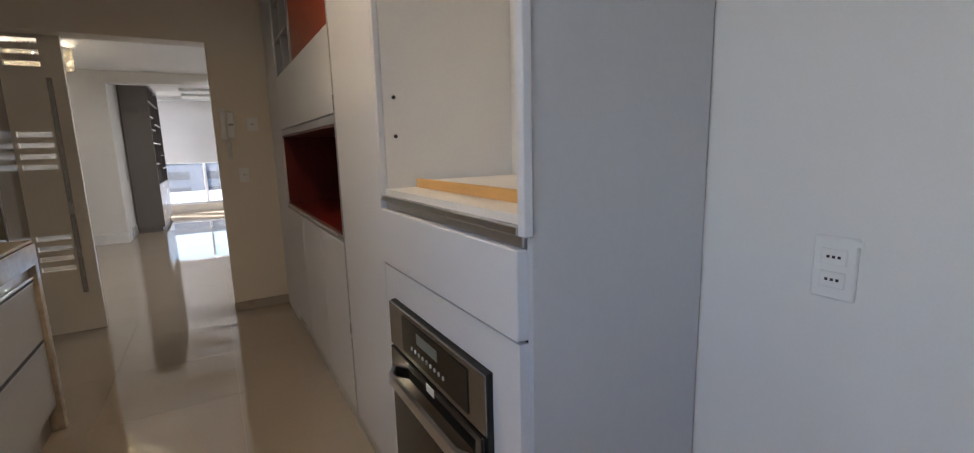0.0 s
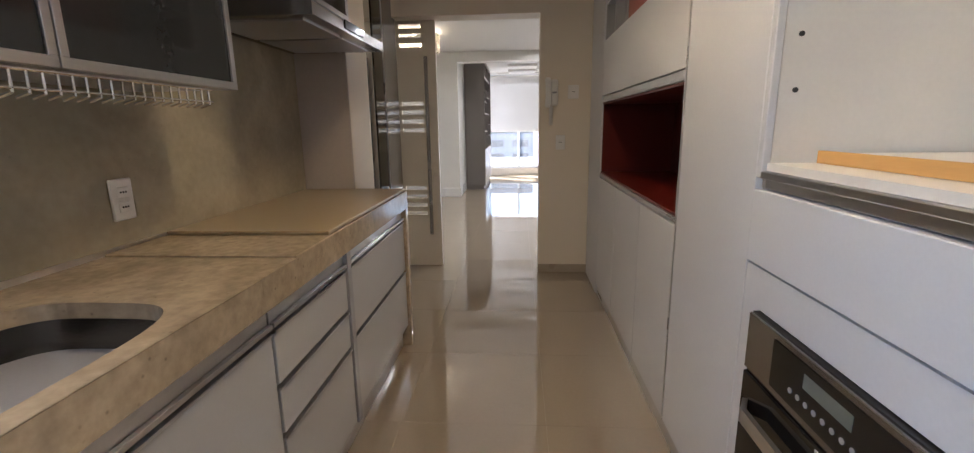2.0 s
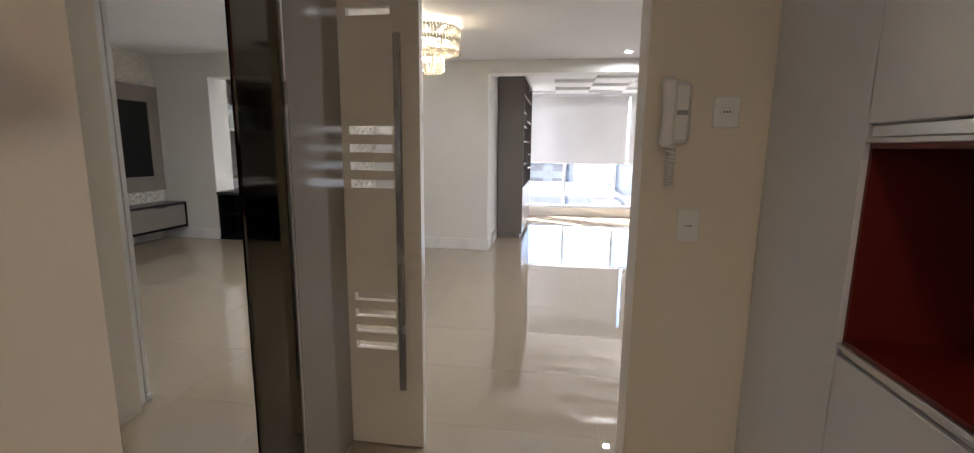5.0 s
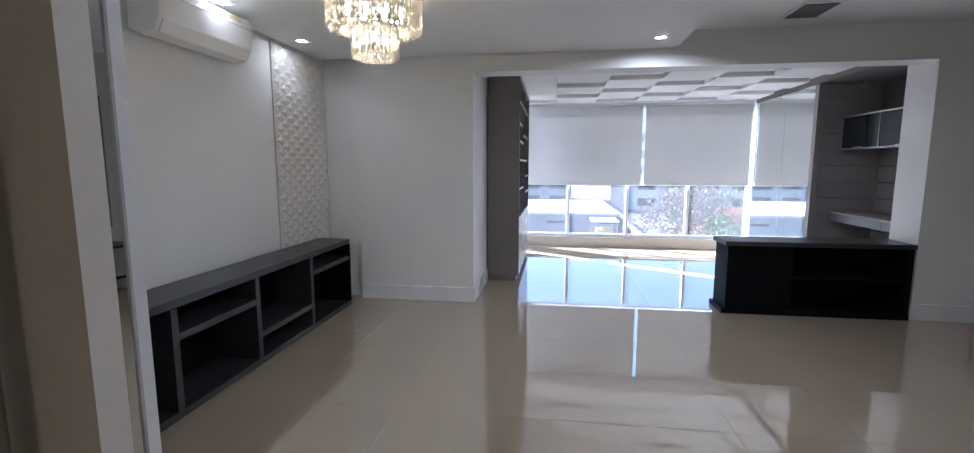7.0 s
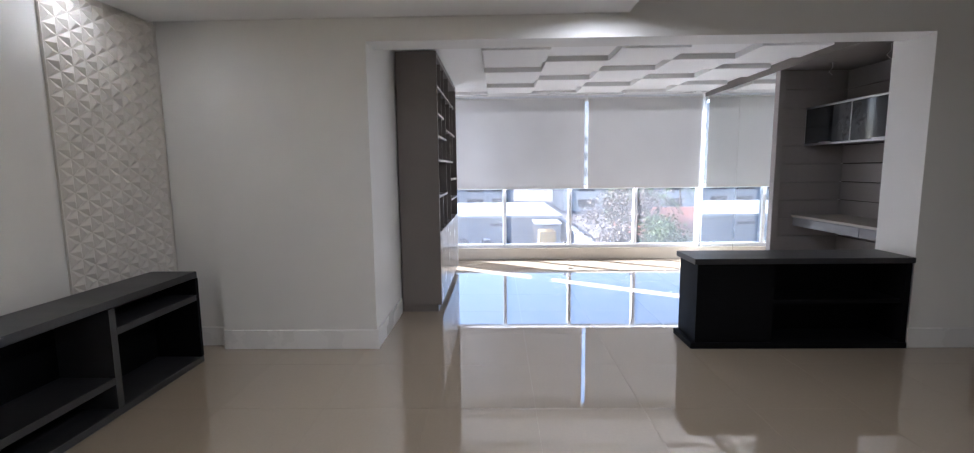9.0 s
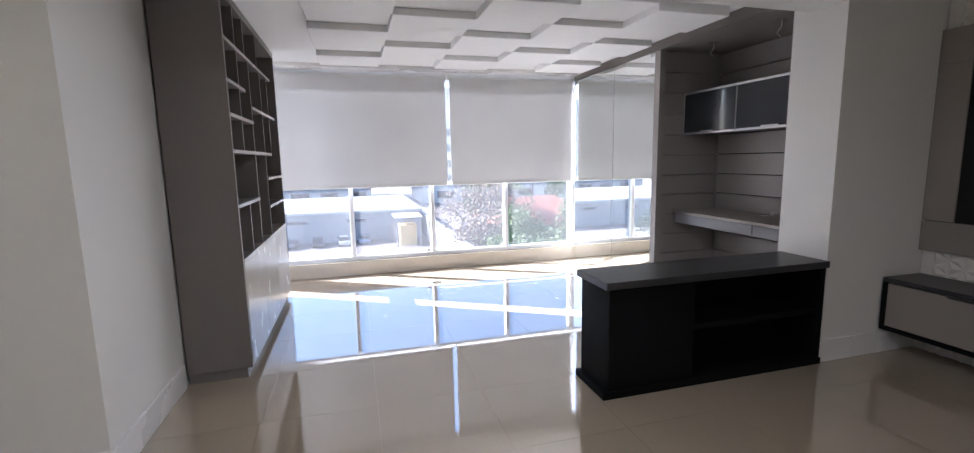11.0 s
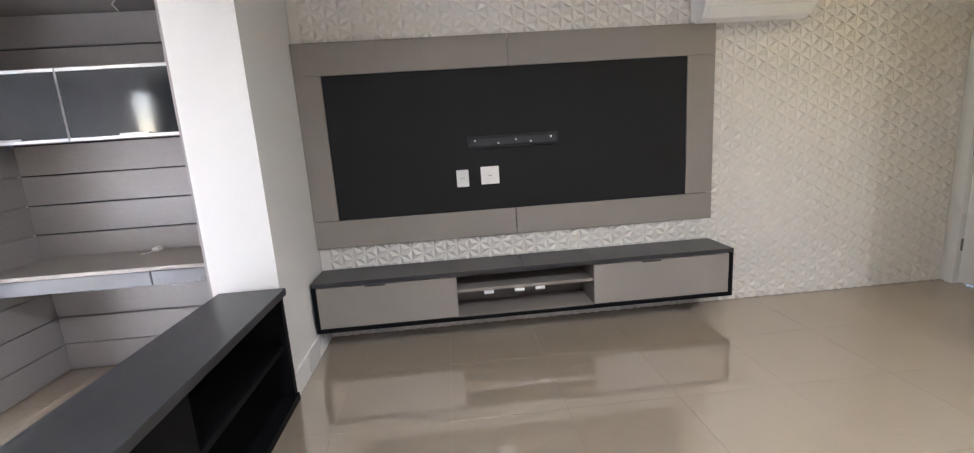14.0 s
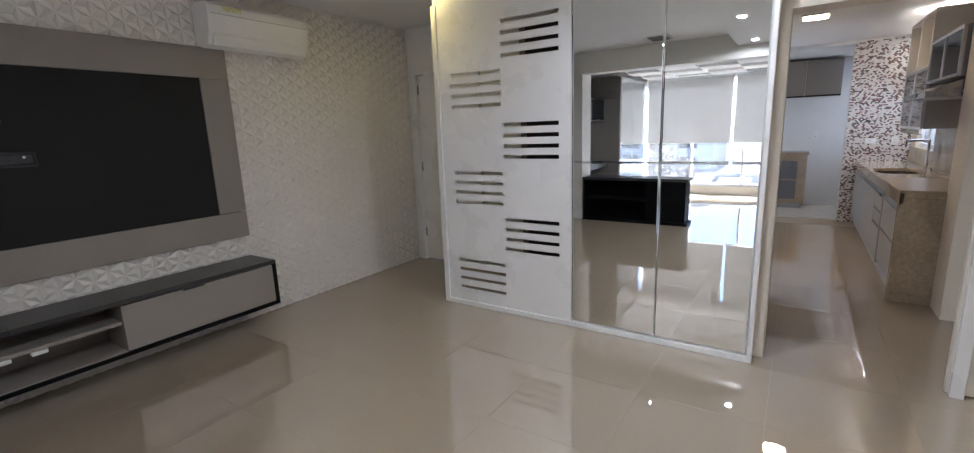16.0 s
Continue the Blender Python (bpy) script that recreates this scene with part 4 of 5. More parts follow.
part("shelf_plate", box(0.813, 1.18, 1.06, 1.81, 1.137, 1.158), INNER_LAM, oven_tower)
for y, z in ((1.818, 1.30), (1.818, 1.42), (1.818, 1.85), (1.818, 1.92)):
    part("shelf_pin", cyl(bmesh.new(), (0.745, y, z), (0.745, y + 0.004, z), 0.006, seg=8), DARK_METAL, oven_tower)

oven = thing("built_in_oven", 0.9, 1.46, 0.19, "built-in electric oven in black glass and brushed steel", "oven")
part("body", box(FX - 0.012, 1.15, 1.162, 1.762, 0.188, 0.792), BLACK_PLASTIC, oven)
panel = part("control_panel", box(FX - 0.020, FX - 0.0125, 1.162, 1.762, 0.650, 0.790, 0.002), STEEL, oven)
part("display_glass", box(FX - 0.0225, FX - 0.0205, 1.235, 1.645, 0.668, 0.775), OVEN_GLASS, panel)
part("display", box(FX - 0.0240, FX - 0.0228, 1.395, 1.53, 0.728, 0.758), mat("lcd", (0.16, 0.18, 0.16), 0.3, vary=0.05), panel)
for k in range(9):
    y = 1.36 + k * 0.026
    part("button", cyl(bmesh.new(), (FX - 0.0228, y, 0.700), (FX - 0.0245, y, 0.700), 0.006, seg=10), GREY_PLASTIC, panel)
oven_door = part("oven_door", box(FX - 0.024, FX - 0.0125, 1.170, 1.756, 0.195, 0.645, 0.003), OVEN_GLASS, oven)
part("sticker", box(FX - 0.0255, FX - 0.0243, 1.42, 1.47, 0.618, 0.640), PLASTIC, oven_door)
hb = bmesh.new()
for a, b in (((FX - 0.03, 1.20, 0.568), (FX - 0.055, 1.245, 0.572)), ((FX - 0.055, 1.245, 0.572), (FX - 0.055, 1.675, 0.572)), ((FX - 0.055, 1.675, 0.572), (FX - 0.03, 1.72, 0.568))):
    d = (Vector(b) - Vector(a))
    m = Matrix.Translation((Vector(a) + Vector(b)) / 2) @ d.to_track_quat("Y", "Z").to_matrix().to_4x4() @ Matrix.Diagonal((0.012, d.length + 0.008, 0.034, 1))
    bmesh.ops.create_cube(hb, size=1, matrix=m)
part("handle", hb, ALU, oven_door)

pantry = thing("pantry_cabinet", 0.95, 2.11, 0, "white full-height pantry cabinet", "cabinet")
part("body", box(FX + 0.02, 1.195, 1.843, 2.378, 0.08, 2.495), INNER_LAM, pantry)
part("door", box(FX, FX + 0.019, 1.844, 2.376, 0.08, 2.492, 0.002), WHITE_LAM, pantry)
part("edge", box(FX - 0.004, FX + 0.018, 2.3765, 2.386, 0.08, 2.492, 0.001), ALU, pantry)

dresser = thing("kitchen_dresser", 0.95, 3.25, 0, "white built-in kitchen unit with a red open niche toned down for shade", "cabinet")
part("body", boxes([(FX + 0.02, 1.195, 2.387, 4.03, 0.08, 0.865), (FX + 0.02, 1.195, 2.387, 4.03, 1.40, 1.77)]), INNER_LAM, dresser)
part("side_panel", box(FX, 1.195, 4.031, 4.545, 0.0, 2.495, 0.002), WHITE_LAM, dresser)
for ya, yb in ((2.388, 2.895), (2.899, 3.46), (3.464, 4.028)):
    part("door", box(FX, FX + 0.019, ya, yb, 0.08, 0.862, 0.002), WHITE_LAM, dresser)
part("flap", box(FX, FX + 0.019, 2.388, 4.028, 1.415, 1.765, 0.002), WHITE_LAM, dresser)
part("grip_profile", boxes([(FX - 0.002, FX + 0.03, 2.388, 4.028, 1.372, 1.384), (FX + 0.010, FX + 0.03, 2.388, 4.028, 1.385, 1.412)], 0.002), ALU, dresser)
part("grip_profile", boxes([(FX - 0.003, FX + 0.03, 2.388, 4.028, 0.882, 0.894), (FX + 0.010, FX + 0.03, 2.388, 4.028, 0.865, 0.881)], 0.002), ALU, dresser)
part("niche_lining", boxes([(1.178, 1.195, 2.40, 4.02, 0.895, 1.371), (FX + 0.012, 1.195, 2.388, 2.399, 0.895, 1.371), (FX + 0.012, 1.195, 4.021, 4.030, 0.895, 1.371)]), RED, dresser)
part("niche_floor", box(FX + 0.006, 1.177, 2.40, 4.02, 0.8945, 0.905), RED, dresser)
part("niche_roof", box(FX + 0.006, 1.177, 2.40, 4.02, 1.36, 1.3715), RED, dresser)
part("upper_back", box(1.18, 1.195, 2.387, 4.03, 1.771, 2.495), GREY_LAM, dresser)
part("red_panel", box(FX + 0.02, FX + 0.04, 2.388, 3.42, 1.775, 2.46, 0.002), mat("orange_red_laminate", (0.34, 0.055, 0.018), 0.38, vary=0.05), dresser, "orange red laminate panel")
part("cubby_divider", boxes([(FX + 0.01, 1.179, 3.425, 3.443, 1.772, 2.46), (FX + 0.01, 1.179, 3.72, 3.738, 1.772, 2.46), (FX + 0.01, 1.179, 4.012, 4.029, 1.772, 2.46), (FX + 0.01, 1.179, 2.388, 4.029, 2.461, 2.494)]), GREY_LAM, dresser)
part("cubby_shelf", boxes([(FX + 0.012, 1.179, 3.444, 3.719, 1.99, 2.008), (FX + 0.012, 1.179, 3.739, 4.011, 1.99, 2.008), (FX + 0.012, 1.179, 3.444, 3.719, 2.22, 2.238), (FX + 0.012, 1.179, 3.739, 4.011, 2.22, 2.238)]), GREY_LAM, dresser)
single("kitchen_plinth", box(FX + 0.03, 1.195, 1.03, 4.545, 0, 0.078), GREY_LAM, "recessed grey plinth under the tall units", "plinth")
single("plinth_strip", box(FX + 0.012, FX + 0.029, 1.05, 4.54, 0, 0.076, 0.002), ALU, "aluminium plinth strip along the tall units", "plinth")
socket("niche_socket", 1.177, 3.55, 1.10, 0.085, 0.125, "-x", "white double socket in the red niche", 2)
socket("niche_socket", 1.184, 1.30, 1.30, 0.085, 0.06, "-x", "white socket at the back of the niche")
oven_socket = socket("wall_socket", 1.20, 0.77, 1.025, 0.072, 0.118, "-x", "white double wall socket with a loose sticker", 2)
part("sticker", box(1.184, 1.186, 0.725, 0.775, 1.070, 1.080), PLASTIC, oven_socket)

intercom = thing("intercom", 0.39, 4.55, 1.23, "white wall intercom handset with a coiled cord", "intercom")
part("cradle", box(0.372, 0.432, 4.508, 4.549, 1.375, 1.575, 0.012), PLASTIC, intercom)
part("hook", box(0.384, 0.420, 4.494, 4.508, 1.468, 1.482, 0.004), GREY_PLASTIC, intercom)


def handset_mesh():
    """A bowed handset: a rounded bar swept upwards, thicker at the ear and mouth ends."""
    bm, rings, n = bmesh.new(), [], 12
    for k in range(15):
        u = k / 14
        z = 1.362 + 0.225 * u
        end = abs(2 * u - 1) ** 2.5
        cap = 0.55 if k in (0, 14) else 1.0
        w, d, y = (0.019 + 0.007 * end) * cap, (0.010 + 0.012 * end) * cap, 4.468 + 0.020 * end
        ring = []
        for j in range(n):
            c, q = math.cos(2 * math.pi * j / n), math.sin(2 * math.pi * j / n)
            ring.append(bm.verts.new((0.350 + w * math.copysign(abs(c) ** 0.6, c), y + d * math.copysign(abs(q) ** 0.6, q), z)))
        rings.append(ring)
    for p, q in zip(rings[:-1], rings[1:]):
        for j in range(n):
            bm.faces.new((p[j], p[(j + 1) % n], q[(j + 1) % n], q[j]))
    bm.faces.new(rings[0])
    bm.faces.new(rings[-1])
    return bm


smooth(part("handset", handset_mesh(), PLASTIC, intercom))
coil = [(0.377 + 0.013 * math.cos(k * 0.8), 4.522 + 0.013 * math.sin(k * 0.8), 1.375 - k * 0.00125) for k in range(118)]
part("cord", tube(coil, 0.0034), PLASTIC, intercom)
socket("switch_plate", 0.552, 4.55, 1.48, 0.085, 0.105, "-y", "white wall plate with a small dark button")
socket("light_switch", 0.458, 4.55, 1.09, 0.075, 0.115, "-y", "white kitchen light switch")

# ---- kitchen: counter side ----
WX, CX = -1.05, -0.487
worktop = thing("kitchen_worktop", -0.76, 1.4, 0.80, "beige limestone worktop with a raised end slab and apron", "worktop")
SY0, SY1, SX0, SX1 = 0.82, 1.54, -0.93, -0.535


def sink_shape(k, n, grow=0.0):
    a = 2 * math.pi * k / n
    c, s = math.cos(a), math.sin(a)
    e = 0.5
    return ((SX0 + SX1) / 2 + ((SX1 - SX0) / 2 + grow) * math.copysign(abs(c) ** e, c), (SY0 + SY1) / 2 + ((SY1 - SY0) / 2 + grow) * math.copysign(abs(s) ** e, s))


def worktop_mesh():
    bm = bmesh.new()
    n = 64
    X0, X1, Y0, Y1, Z = WX + 0.001, CX, 0.45, 1.70, 0.882
    inner, outer, low = [], [], []
    for k in range(n):
        x, y = sink_shape(k, n)
        a = 2 * math.pi * k / n
        c, s = math.cos(a), math.sin(a)
        f = 1 / max(abs(c), abs(s))
        ox, oy = (X0 + X1) / 2 + (X1 - X0) / 2 * c * f, (Y0 + Y1) / 2 + (Y1 - Y0) / 2 * s * f
        inner.append(bm.verts.new((x, y, Z)))
        low.append(bm.verts.new((x, y, Z - 0.035)))
        outer.append(bm.verts.new((ox, oy, Z)))
    for k in range(n):
        j = (k + 1) % n
        bm.faces.new((inner[k], inner[j], outer[j], outer[k]))
        bm.faces.new((inner[k], inner[j], low[j], low[k]))
    bx(bm, X0, X1, -0.41, 0.45, 0.842, Z)
    bx(bm, X0, X1, 1.70, 1.88, 0.842, Z)
    bx(bm, X0, X1, 1.88, 3.185, 0.842, 0.889, 0.003)
    bx(bm, X1 - 0.03, X1 - 0.0005, -0.41, 3.185, 0.795, Z - 0.002)
    return bm


part("slab", worktop_mesh(), STONE, worktop)
part("cover_slab", box(WX + 0.004, CX - 0.006, 2.12, 3.175, 0.890, 0.903, 0.003), mat("smooth_limestone", (0.37, 0.29, 0.18), 0.30, vary=0.06, scale=5, rough_vary=0.02, bump=0.005), worktop, "smooth beige cover slab over the hob cut-out")
part("waterfall_end", box(WX + 0.001, CX, 3.140, 3.185, 0.0, 0.841, 0.003), STONE, worktop)
sink = thing("kitchen_sink", -0.73, 1.18, 0.66, "oval brushed steel undermount kitchen sink", "sink")
sb = bmesh.new()
rings = []
for grow, z in ((0.004, 0.848), (0.0, 0.80), (-0.015, 0.72), (-0.05, 0.68), (-0.12, 0.672)):
    rings.append([sb.verts.new((*sink_shape(k, 48, grow), z)) for k in range(48)])
for a, b in zip(rings[:-1], rings[1:]):
    for k in range(48):
        sb.faces.new((a[k], a[(k + 1) % 48], b[(k + 1) % 48], b[k]))
sb.faces.new(rings[-1])
smooth(part("bowl", sb, mat("sink_steel", (0.17, 0.16, 0.15), 0.2, 1.0, vary=0.1, fine=200, stretch=(1, 0.1, 1)), sink))
part("drain", lathe([(0, 0.676), (0.04, 0.676), (0.045, 0.673)], -0.73, 1.18), CHROME, sink)
tap = thing("kitchen_tap", -0.98, 0.95, 0.882, "tall chrome kitchen tap with a square spout", "tap")
part("body", tube([(-0.99, 1.0, 0.883), (-0.99, 1.0, 1.20), (-0.80, 1.0, 1.20), (-0.80, 1.0, 1.14)], 0.013), CHROME, tap)
part("lever", box(-1.0, -0.97, 1.02, 1.09, 0.94, 0.955, 0.003), CHROME, tap)


FRONT_LAM = mat("pale_grey_front_laminate", (0.47, 0.465, 0.46), 0.33, vary=0.03, scale=4, fine=140, bump=0.03)


def base_unit(y0, y1, label, fronts):
    u = thing("base_cabinet", -0.78, (y0 + y1) / 2, 0, label, "cabinet", "kitchen base cabinets")
    part("body", box(WX + 0.002, -0.525, y0 + 0.002, y1 - 0.002, 0.10, 0.78), GREY_LAM, u)
    part("plinth", box(WX + 0.05, -0.56, y0 + 0.002, y1 - 0.002, 0, 0.099), GREY_LAM, u)
    part("grip_profile", boxes([(-0.524, -0.512, y0 + 0.004, y1 - 0.004, 0.735, 0.79), (-0.511, -0.498, y0 + 0.004, y1 - 0.004, 0.735, 0.747)], 0.001), ALU, u)
    for ya, yb, za, zb in fronts:
        d = part("front", box(-0.524, -0.503, ya + 0.002, yb - 0.002, za, zb, 0.002), FRONT_LAM, u)
        part("grip_edge", box(-0.507, -0.4985, ya + 0.003, yb - 0.003, zb - 0.002, zb + 0.005), ALU, d)
    return u


base_unit(-0.41, 0.70, "pale grey kitchen base cabinet under the worktop", [(-0.405, 0.15, 0.11, 0.72), (0.15, 0.695, 0.11, 0.72)])
base_unit(0.70, 1.745, "pale grey base cabinet under the sink", [(0.705, 1.22, 0.11, 0.72), (1.22, 1.74, 0.11, 0.72)])
base_unit(1.745, 2.27, "pale grey base cabinet with three narrow drawers", [(1.75, 2.262, 0.575, 0.72), (1.75, 2.262, 0.43, 0.56), (1.75, 2.262, 0.11, 0.415)])
base_unit(2.31, 3.135, "pale grey base cabinet with two deep drawers", [(2.312, 3.13, 0.455, 0.72), (2.312, 3.13, 0.13, 0.44)])
single("cabinet_divider", box(WX + 0.06, -0.497, 2.271, 2.309, 0.10, 0.79, 0.002), GREY_LAM, "grey upright divider between the base cabinets", "panel")
single("plinth_strip", box(-0.556, -0.54, -0.40, 3.135, 0, 0.09, 0.002), ALU, "aluminium plinth strip under the base cabinets", "plinth")
single("splashback", boxes([(WX + 0.001, WX + 0.016, 0.97, 3.155, 0.9035, 1.62), (WX + 0.001, WX + 0.016, -0.40, 0.97, 0.884, 1.075)]), SPLASH, "polished grey beige limestone splashback", "splashback")
socket("splash_socket", WX + 0.016, 1.953, 1.035, 0.078, 0.12, "+x", "white double socket on the stone splashback", 2)

single("pier_cladding", box(-1.033, -0.762, 3.150, 3.159, 0.904, 2.495), mat("grey_brown_laminate", (0.44, 0.395, 0.36), 0.35, vary=0.05), "grey brown laminate cladding on the pier side", "panel")
# tall cupboard with mirror door
cupboard = thing("mirror_cupboard", -1.0, 4.1, 0, "tall white cupboard with mirrored and dark bronze doors", "cupboard")
part("body", box(-1.145, -0.90, 3.495, 4.66, 0.03, 2.49), TRIM, cupboard)
part("plinth", box(-1.145, -0.885, 3.495, 4.66, 0.0, 0.029), GREY_LAM, cupboard)
part("mirror_door", box(-0.898, -0.884, 3.515, 4.03, 0.05, 2.40, 0.006), MIRROR, cupboard)
part("bronze_door", box(-0.898, -0.878, 4.032, 4.26, 0.05, 2.40, 0.004), mat("bronze_glass", (0.10, 0.09, 0.07), 0.03, 1.0, vary=0.03, bump=0), cupboard, "dark bronze mirrored glass door")
part("door_frame", boxes([(-0.898, -0.872, 3.496, 3.514, 0.03, 2.42), (-0.898, -0.872, 4.261, 4.274, 0.03, 2.42), (-0.898, -0.872, 3.515, 4.26, 0.03, 0.05), (-0.898, -0.872, 3.515, 4.26, 2.40, 2.42)], 0.002), ALU, cupboard)
# Grey lacquer door, its colour darkened for the shadow it stands in.
part("shaded_door", box(-0.898, -0.872, 4.276, 4.655, 0.03, 2.42, 0.002), mat("shaded_grey_lacquer", (0.30, 0.28, 0.25), 0.16, vary=0.03), cupboard)
part("handle", box(-0.871, -0.855, 3.50, 3.53, 0.95, 1.07, 0.003), PLASTIC, cupboard)


# upper cabinets
def upper(y0, y1, z0, z1, front, label, x1=-0.72):
    u = thing("wall_cabinet", -0.88, (y0 + y1) / 2, z0, label, "cabinet", "kitchen wall cabinets")
    part("body", box(WX + 0.002, x1 - 0.022, y0 + 0.002, y1 - 0.002, z0, z1), GREY_LAM, u)
    for ya, yb in front:
        d = part("door", box(x1 - 0.017, x1 - 0.006, ya + 0.022, yb - 0.022, z0 + 0.022, z1 - 0.022), SMOKED, u)
        part("door_frame", boxes([(x1 - 0.020, x1, ya + 0.002, yb - 0.002, z0, z0 + 0.021), (x1 - 0.020, x1, ya + 0.002, yb - 0.002, z1 - 0.021, z1), (x1 - 0.020, x1, ya + 0.002, ya + 0.021, z0 + 0.0215, z1 - 0.0215), (x1 - 0.020, x1, yb - 0.021, yb - 0.002, z0 + 0.0215, z1 - 0.0215)], 0.001), ALU, d)
    return u


upper(0.98, 2.09, 1.345, 1.90, [(0.98, 1.53), (1.53, 2.09)], "kitchen wall cabinet with smoked glass doors in aluminium frames")
upper(2.095, 3.12, 1.745, 2.10, [(2.095, 2.60), (2.60, 3.12)], "wall cabinet above the hood with smoked glass doors")
open_box = thing("open_wall_shelf", -0.88, 1.7, 1.905, "open upper shelf boxes with cream edges and red backs", "shelf")
part("frame", boxes([(WX + 0.002, -0.72, 0.98, 2.09, 1.905, 1.923), (WX + 0.002, -0.72, 0.98, 2.09, 2.38, 2.398), (WX + 0.002, -0.72, 0.98, 0.998, 1.9235, 2.379), (WX + 0.002, -0.72, 1.53, 1.548, 1.9235, 2.379), (WX + 0.002, -0.72, 2.072, 2.09, 1.9235, 2.379)], 0.001), INNER_LAM, open_box)
part("back", box(WX + 0.003, WX + 0.012, 1.0, 2.07, 1.9235, 2.379), RED, open_box)
rail = thing("dish_rack_rail", -0.76, 1.5, 1.30, "chrome wire dish rack hanging under the wall cabinet", "dish rack")
part("wire", tube([(-0.735, 1.0, 1.338), (-0.735, 1.98, 1.338)], 0.004), CHROME, rail)
part("wire", tube([(-0.735, 1.0, 1.305), (-0.735, 1.98, 1.305)], 0.003), CHROME, rail)
for k in range(34):
    y = 1.01 + k * 0.029
    part("hook", tube([(-0.735, y, 1.34), (-0.735, y, 1.298), (-0.76, y, 1.290)], 0.003), CHROME, rail)

hood = thing("range_hood", -0.80, 2.75, 1.58, "flat brushed steel range hood with black control panel", "range hood")
hm = bmesh.new()
prof = [(-1.03, 1.60), (-1.03, 1.735), (-0.80, 1.735), (-0.56, 1.642), (-0.56, 1.60)]
ha = [hm.verts.new((x, 2.30, z)) for x, z in prof]
hbv = [hm.verts.new((x, 3.13, z)) for x, z in prof]
for k in range(len(prof)):
    hm.faces.new((ha[k], ha[(k + 1) % 5], hbv[(k + 1) % 5], hbv[k]))
hm.faces.new(ha)
hm.faces.new(hbv)
part("canopy", hm, STEEL, hood)
part("control_panel", box(-0.5595, -0.556, 2.60, 2.82, 1.612, 1.645), OVEN_GLASS, hood)
part("filter", boxes([(-0.98, -0.62, 2.36, 2.70, 1.594, 1.5995), (-0.98, -0.62, 2.73, 3.07, 1.594, 1.5995)]), ALU, hood)


# mosaic wall
def mosaic():
    verts, faces = [], []
    w, h, g, d = 0.024, 0.0165, 0.0022, 0.005
    for r in range(150):
        z = 0.002 + r * h
        for c in range(31):
            x = -1.048 + c * w + (w / 2 if r % 2 else 0)
            x1 = min(x + w - g, -0.341)
            if x1 - x < 0.005 or z + h > CEIL_KITCHEN:
                continue
            k = len(verts)
            verts += [(x, -0.4115, z), (x1, -0.4115, z), (x1, -0.4115, z + h - g), (x, -0.4115, z + h - g), (x, -0.4115 + d, z), (x1, -0.4115 + d, z), (x1, -0.4115 + d, z + h - g), (x, -0.4115 + d, z + h - g)]
            faces += [(k + 4, k + 7, k + 6, k + 5), (k, k + 4, k + 5, k + 1), (k + 1, k + 5, k + 6, k + 2), (k + 2, k + 6, k + 7, k + 3), (k + 3, k + 7, k + 4, k)]
    me = bpy.data.meshes.new("mosaic")
    me.from_pydata(verts, [], faces)
    me.materials.append(island_mat("mosaic_glass", [(0.0, (0.76, 0.73, 0.69)), (0.46, (0.60, 0.52, 0.46)), (0.56, (0.045, 0.03, 0.025)), (0.72, (0.15, 0.03, 0.022)), (0.84, (0.26, 0.17, 0.13)), (0.92, (0.74, 0.72, 0.70))]))
    return me


mosaic_mesh = mosaic()
mosaic_mesh.transform(Matrix.Translation((0, SHIFT, 0)))
tagged(new("mosaic_wall", mosaic_mesh), "glass mosaic strips in white, black and dark red", "wall tiles", kind="structure")
socket("mosaic_socket", -0.62, -0.405, 1.15, 0.12, 0.075, "+y", "white wall switch on the mosaic")
socket("mosaic_socket", -0.88, -0.405, 1.15, 0.075, 0.115, "+y", "white double socket on the mosaic", 2)

# laundry
cab = thing("laundry_cabinet", 0.55, -1.65, 0, "grey laundry cabinet with two drawers and a stone top", "cabinet")
part("body", box(0.06, 1.19, -1.94, -1.45, 0.08, 0.90), STONE, cab)
part("top", box(0.04, 1.19, -1.945, -1.43, 0.901, 0.94, 0.003), STONE, cab)
for za, zb in ((0.16, 0.47), (0.50, 0.80)):
    part("drawer", box(0.19, 1.10, -1.449, -1.43, za, zb, 0.002), DESK_GREY, cab)
part("plinth", box(0.1, 1.19, -1.94, -1.47, 0.004, 0.079), GREY_LAM, cab)
cab2 = thing("laundry_wall_cabinet", 0.4, -1.75, 1.85, "beige laundry wall cabinets with black handle strips", "cabinet")
for xa, xb in ((-0.30, 0.18), (0.185, 0.66), (0.665, 1.14)):
    d = part("door", box(xa, xb, -1.62, -1.60, 1.86, 2.40, 0.002), TAUPE_LIGHT, cab2)
    part("grip", box(xa, xb, -1.62, -1.597, 1.83, 1.858), BLACK_PLASTIC, d)
part("body", box(-0.30, 1.14, -1.94, -1.621, 1.84, 2.40), INNER_LAM, cab2)
socket("laundry_socket", -0.03, -1.95, 1.20, 0.075, 0.115, "+y", "white double socket on the laundry wall", 2)
SHIFT = 0.0
single("floor_drain", lathe([(0, 0.003), (0.05, 0.003), (0.055, 0.0005)], 1.02, 11.95), CHROME, "round chrome floor drain in the balcony floor", "drain")

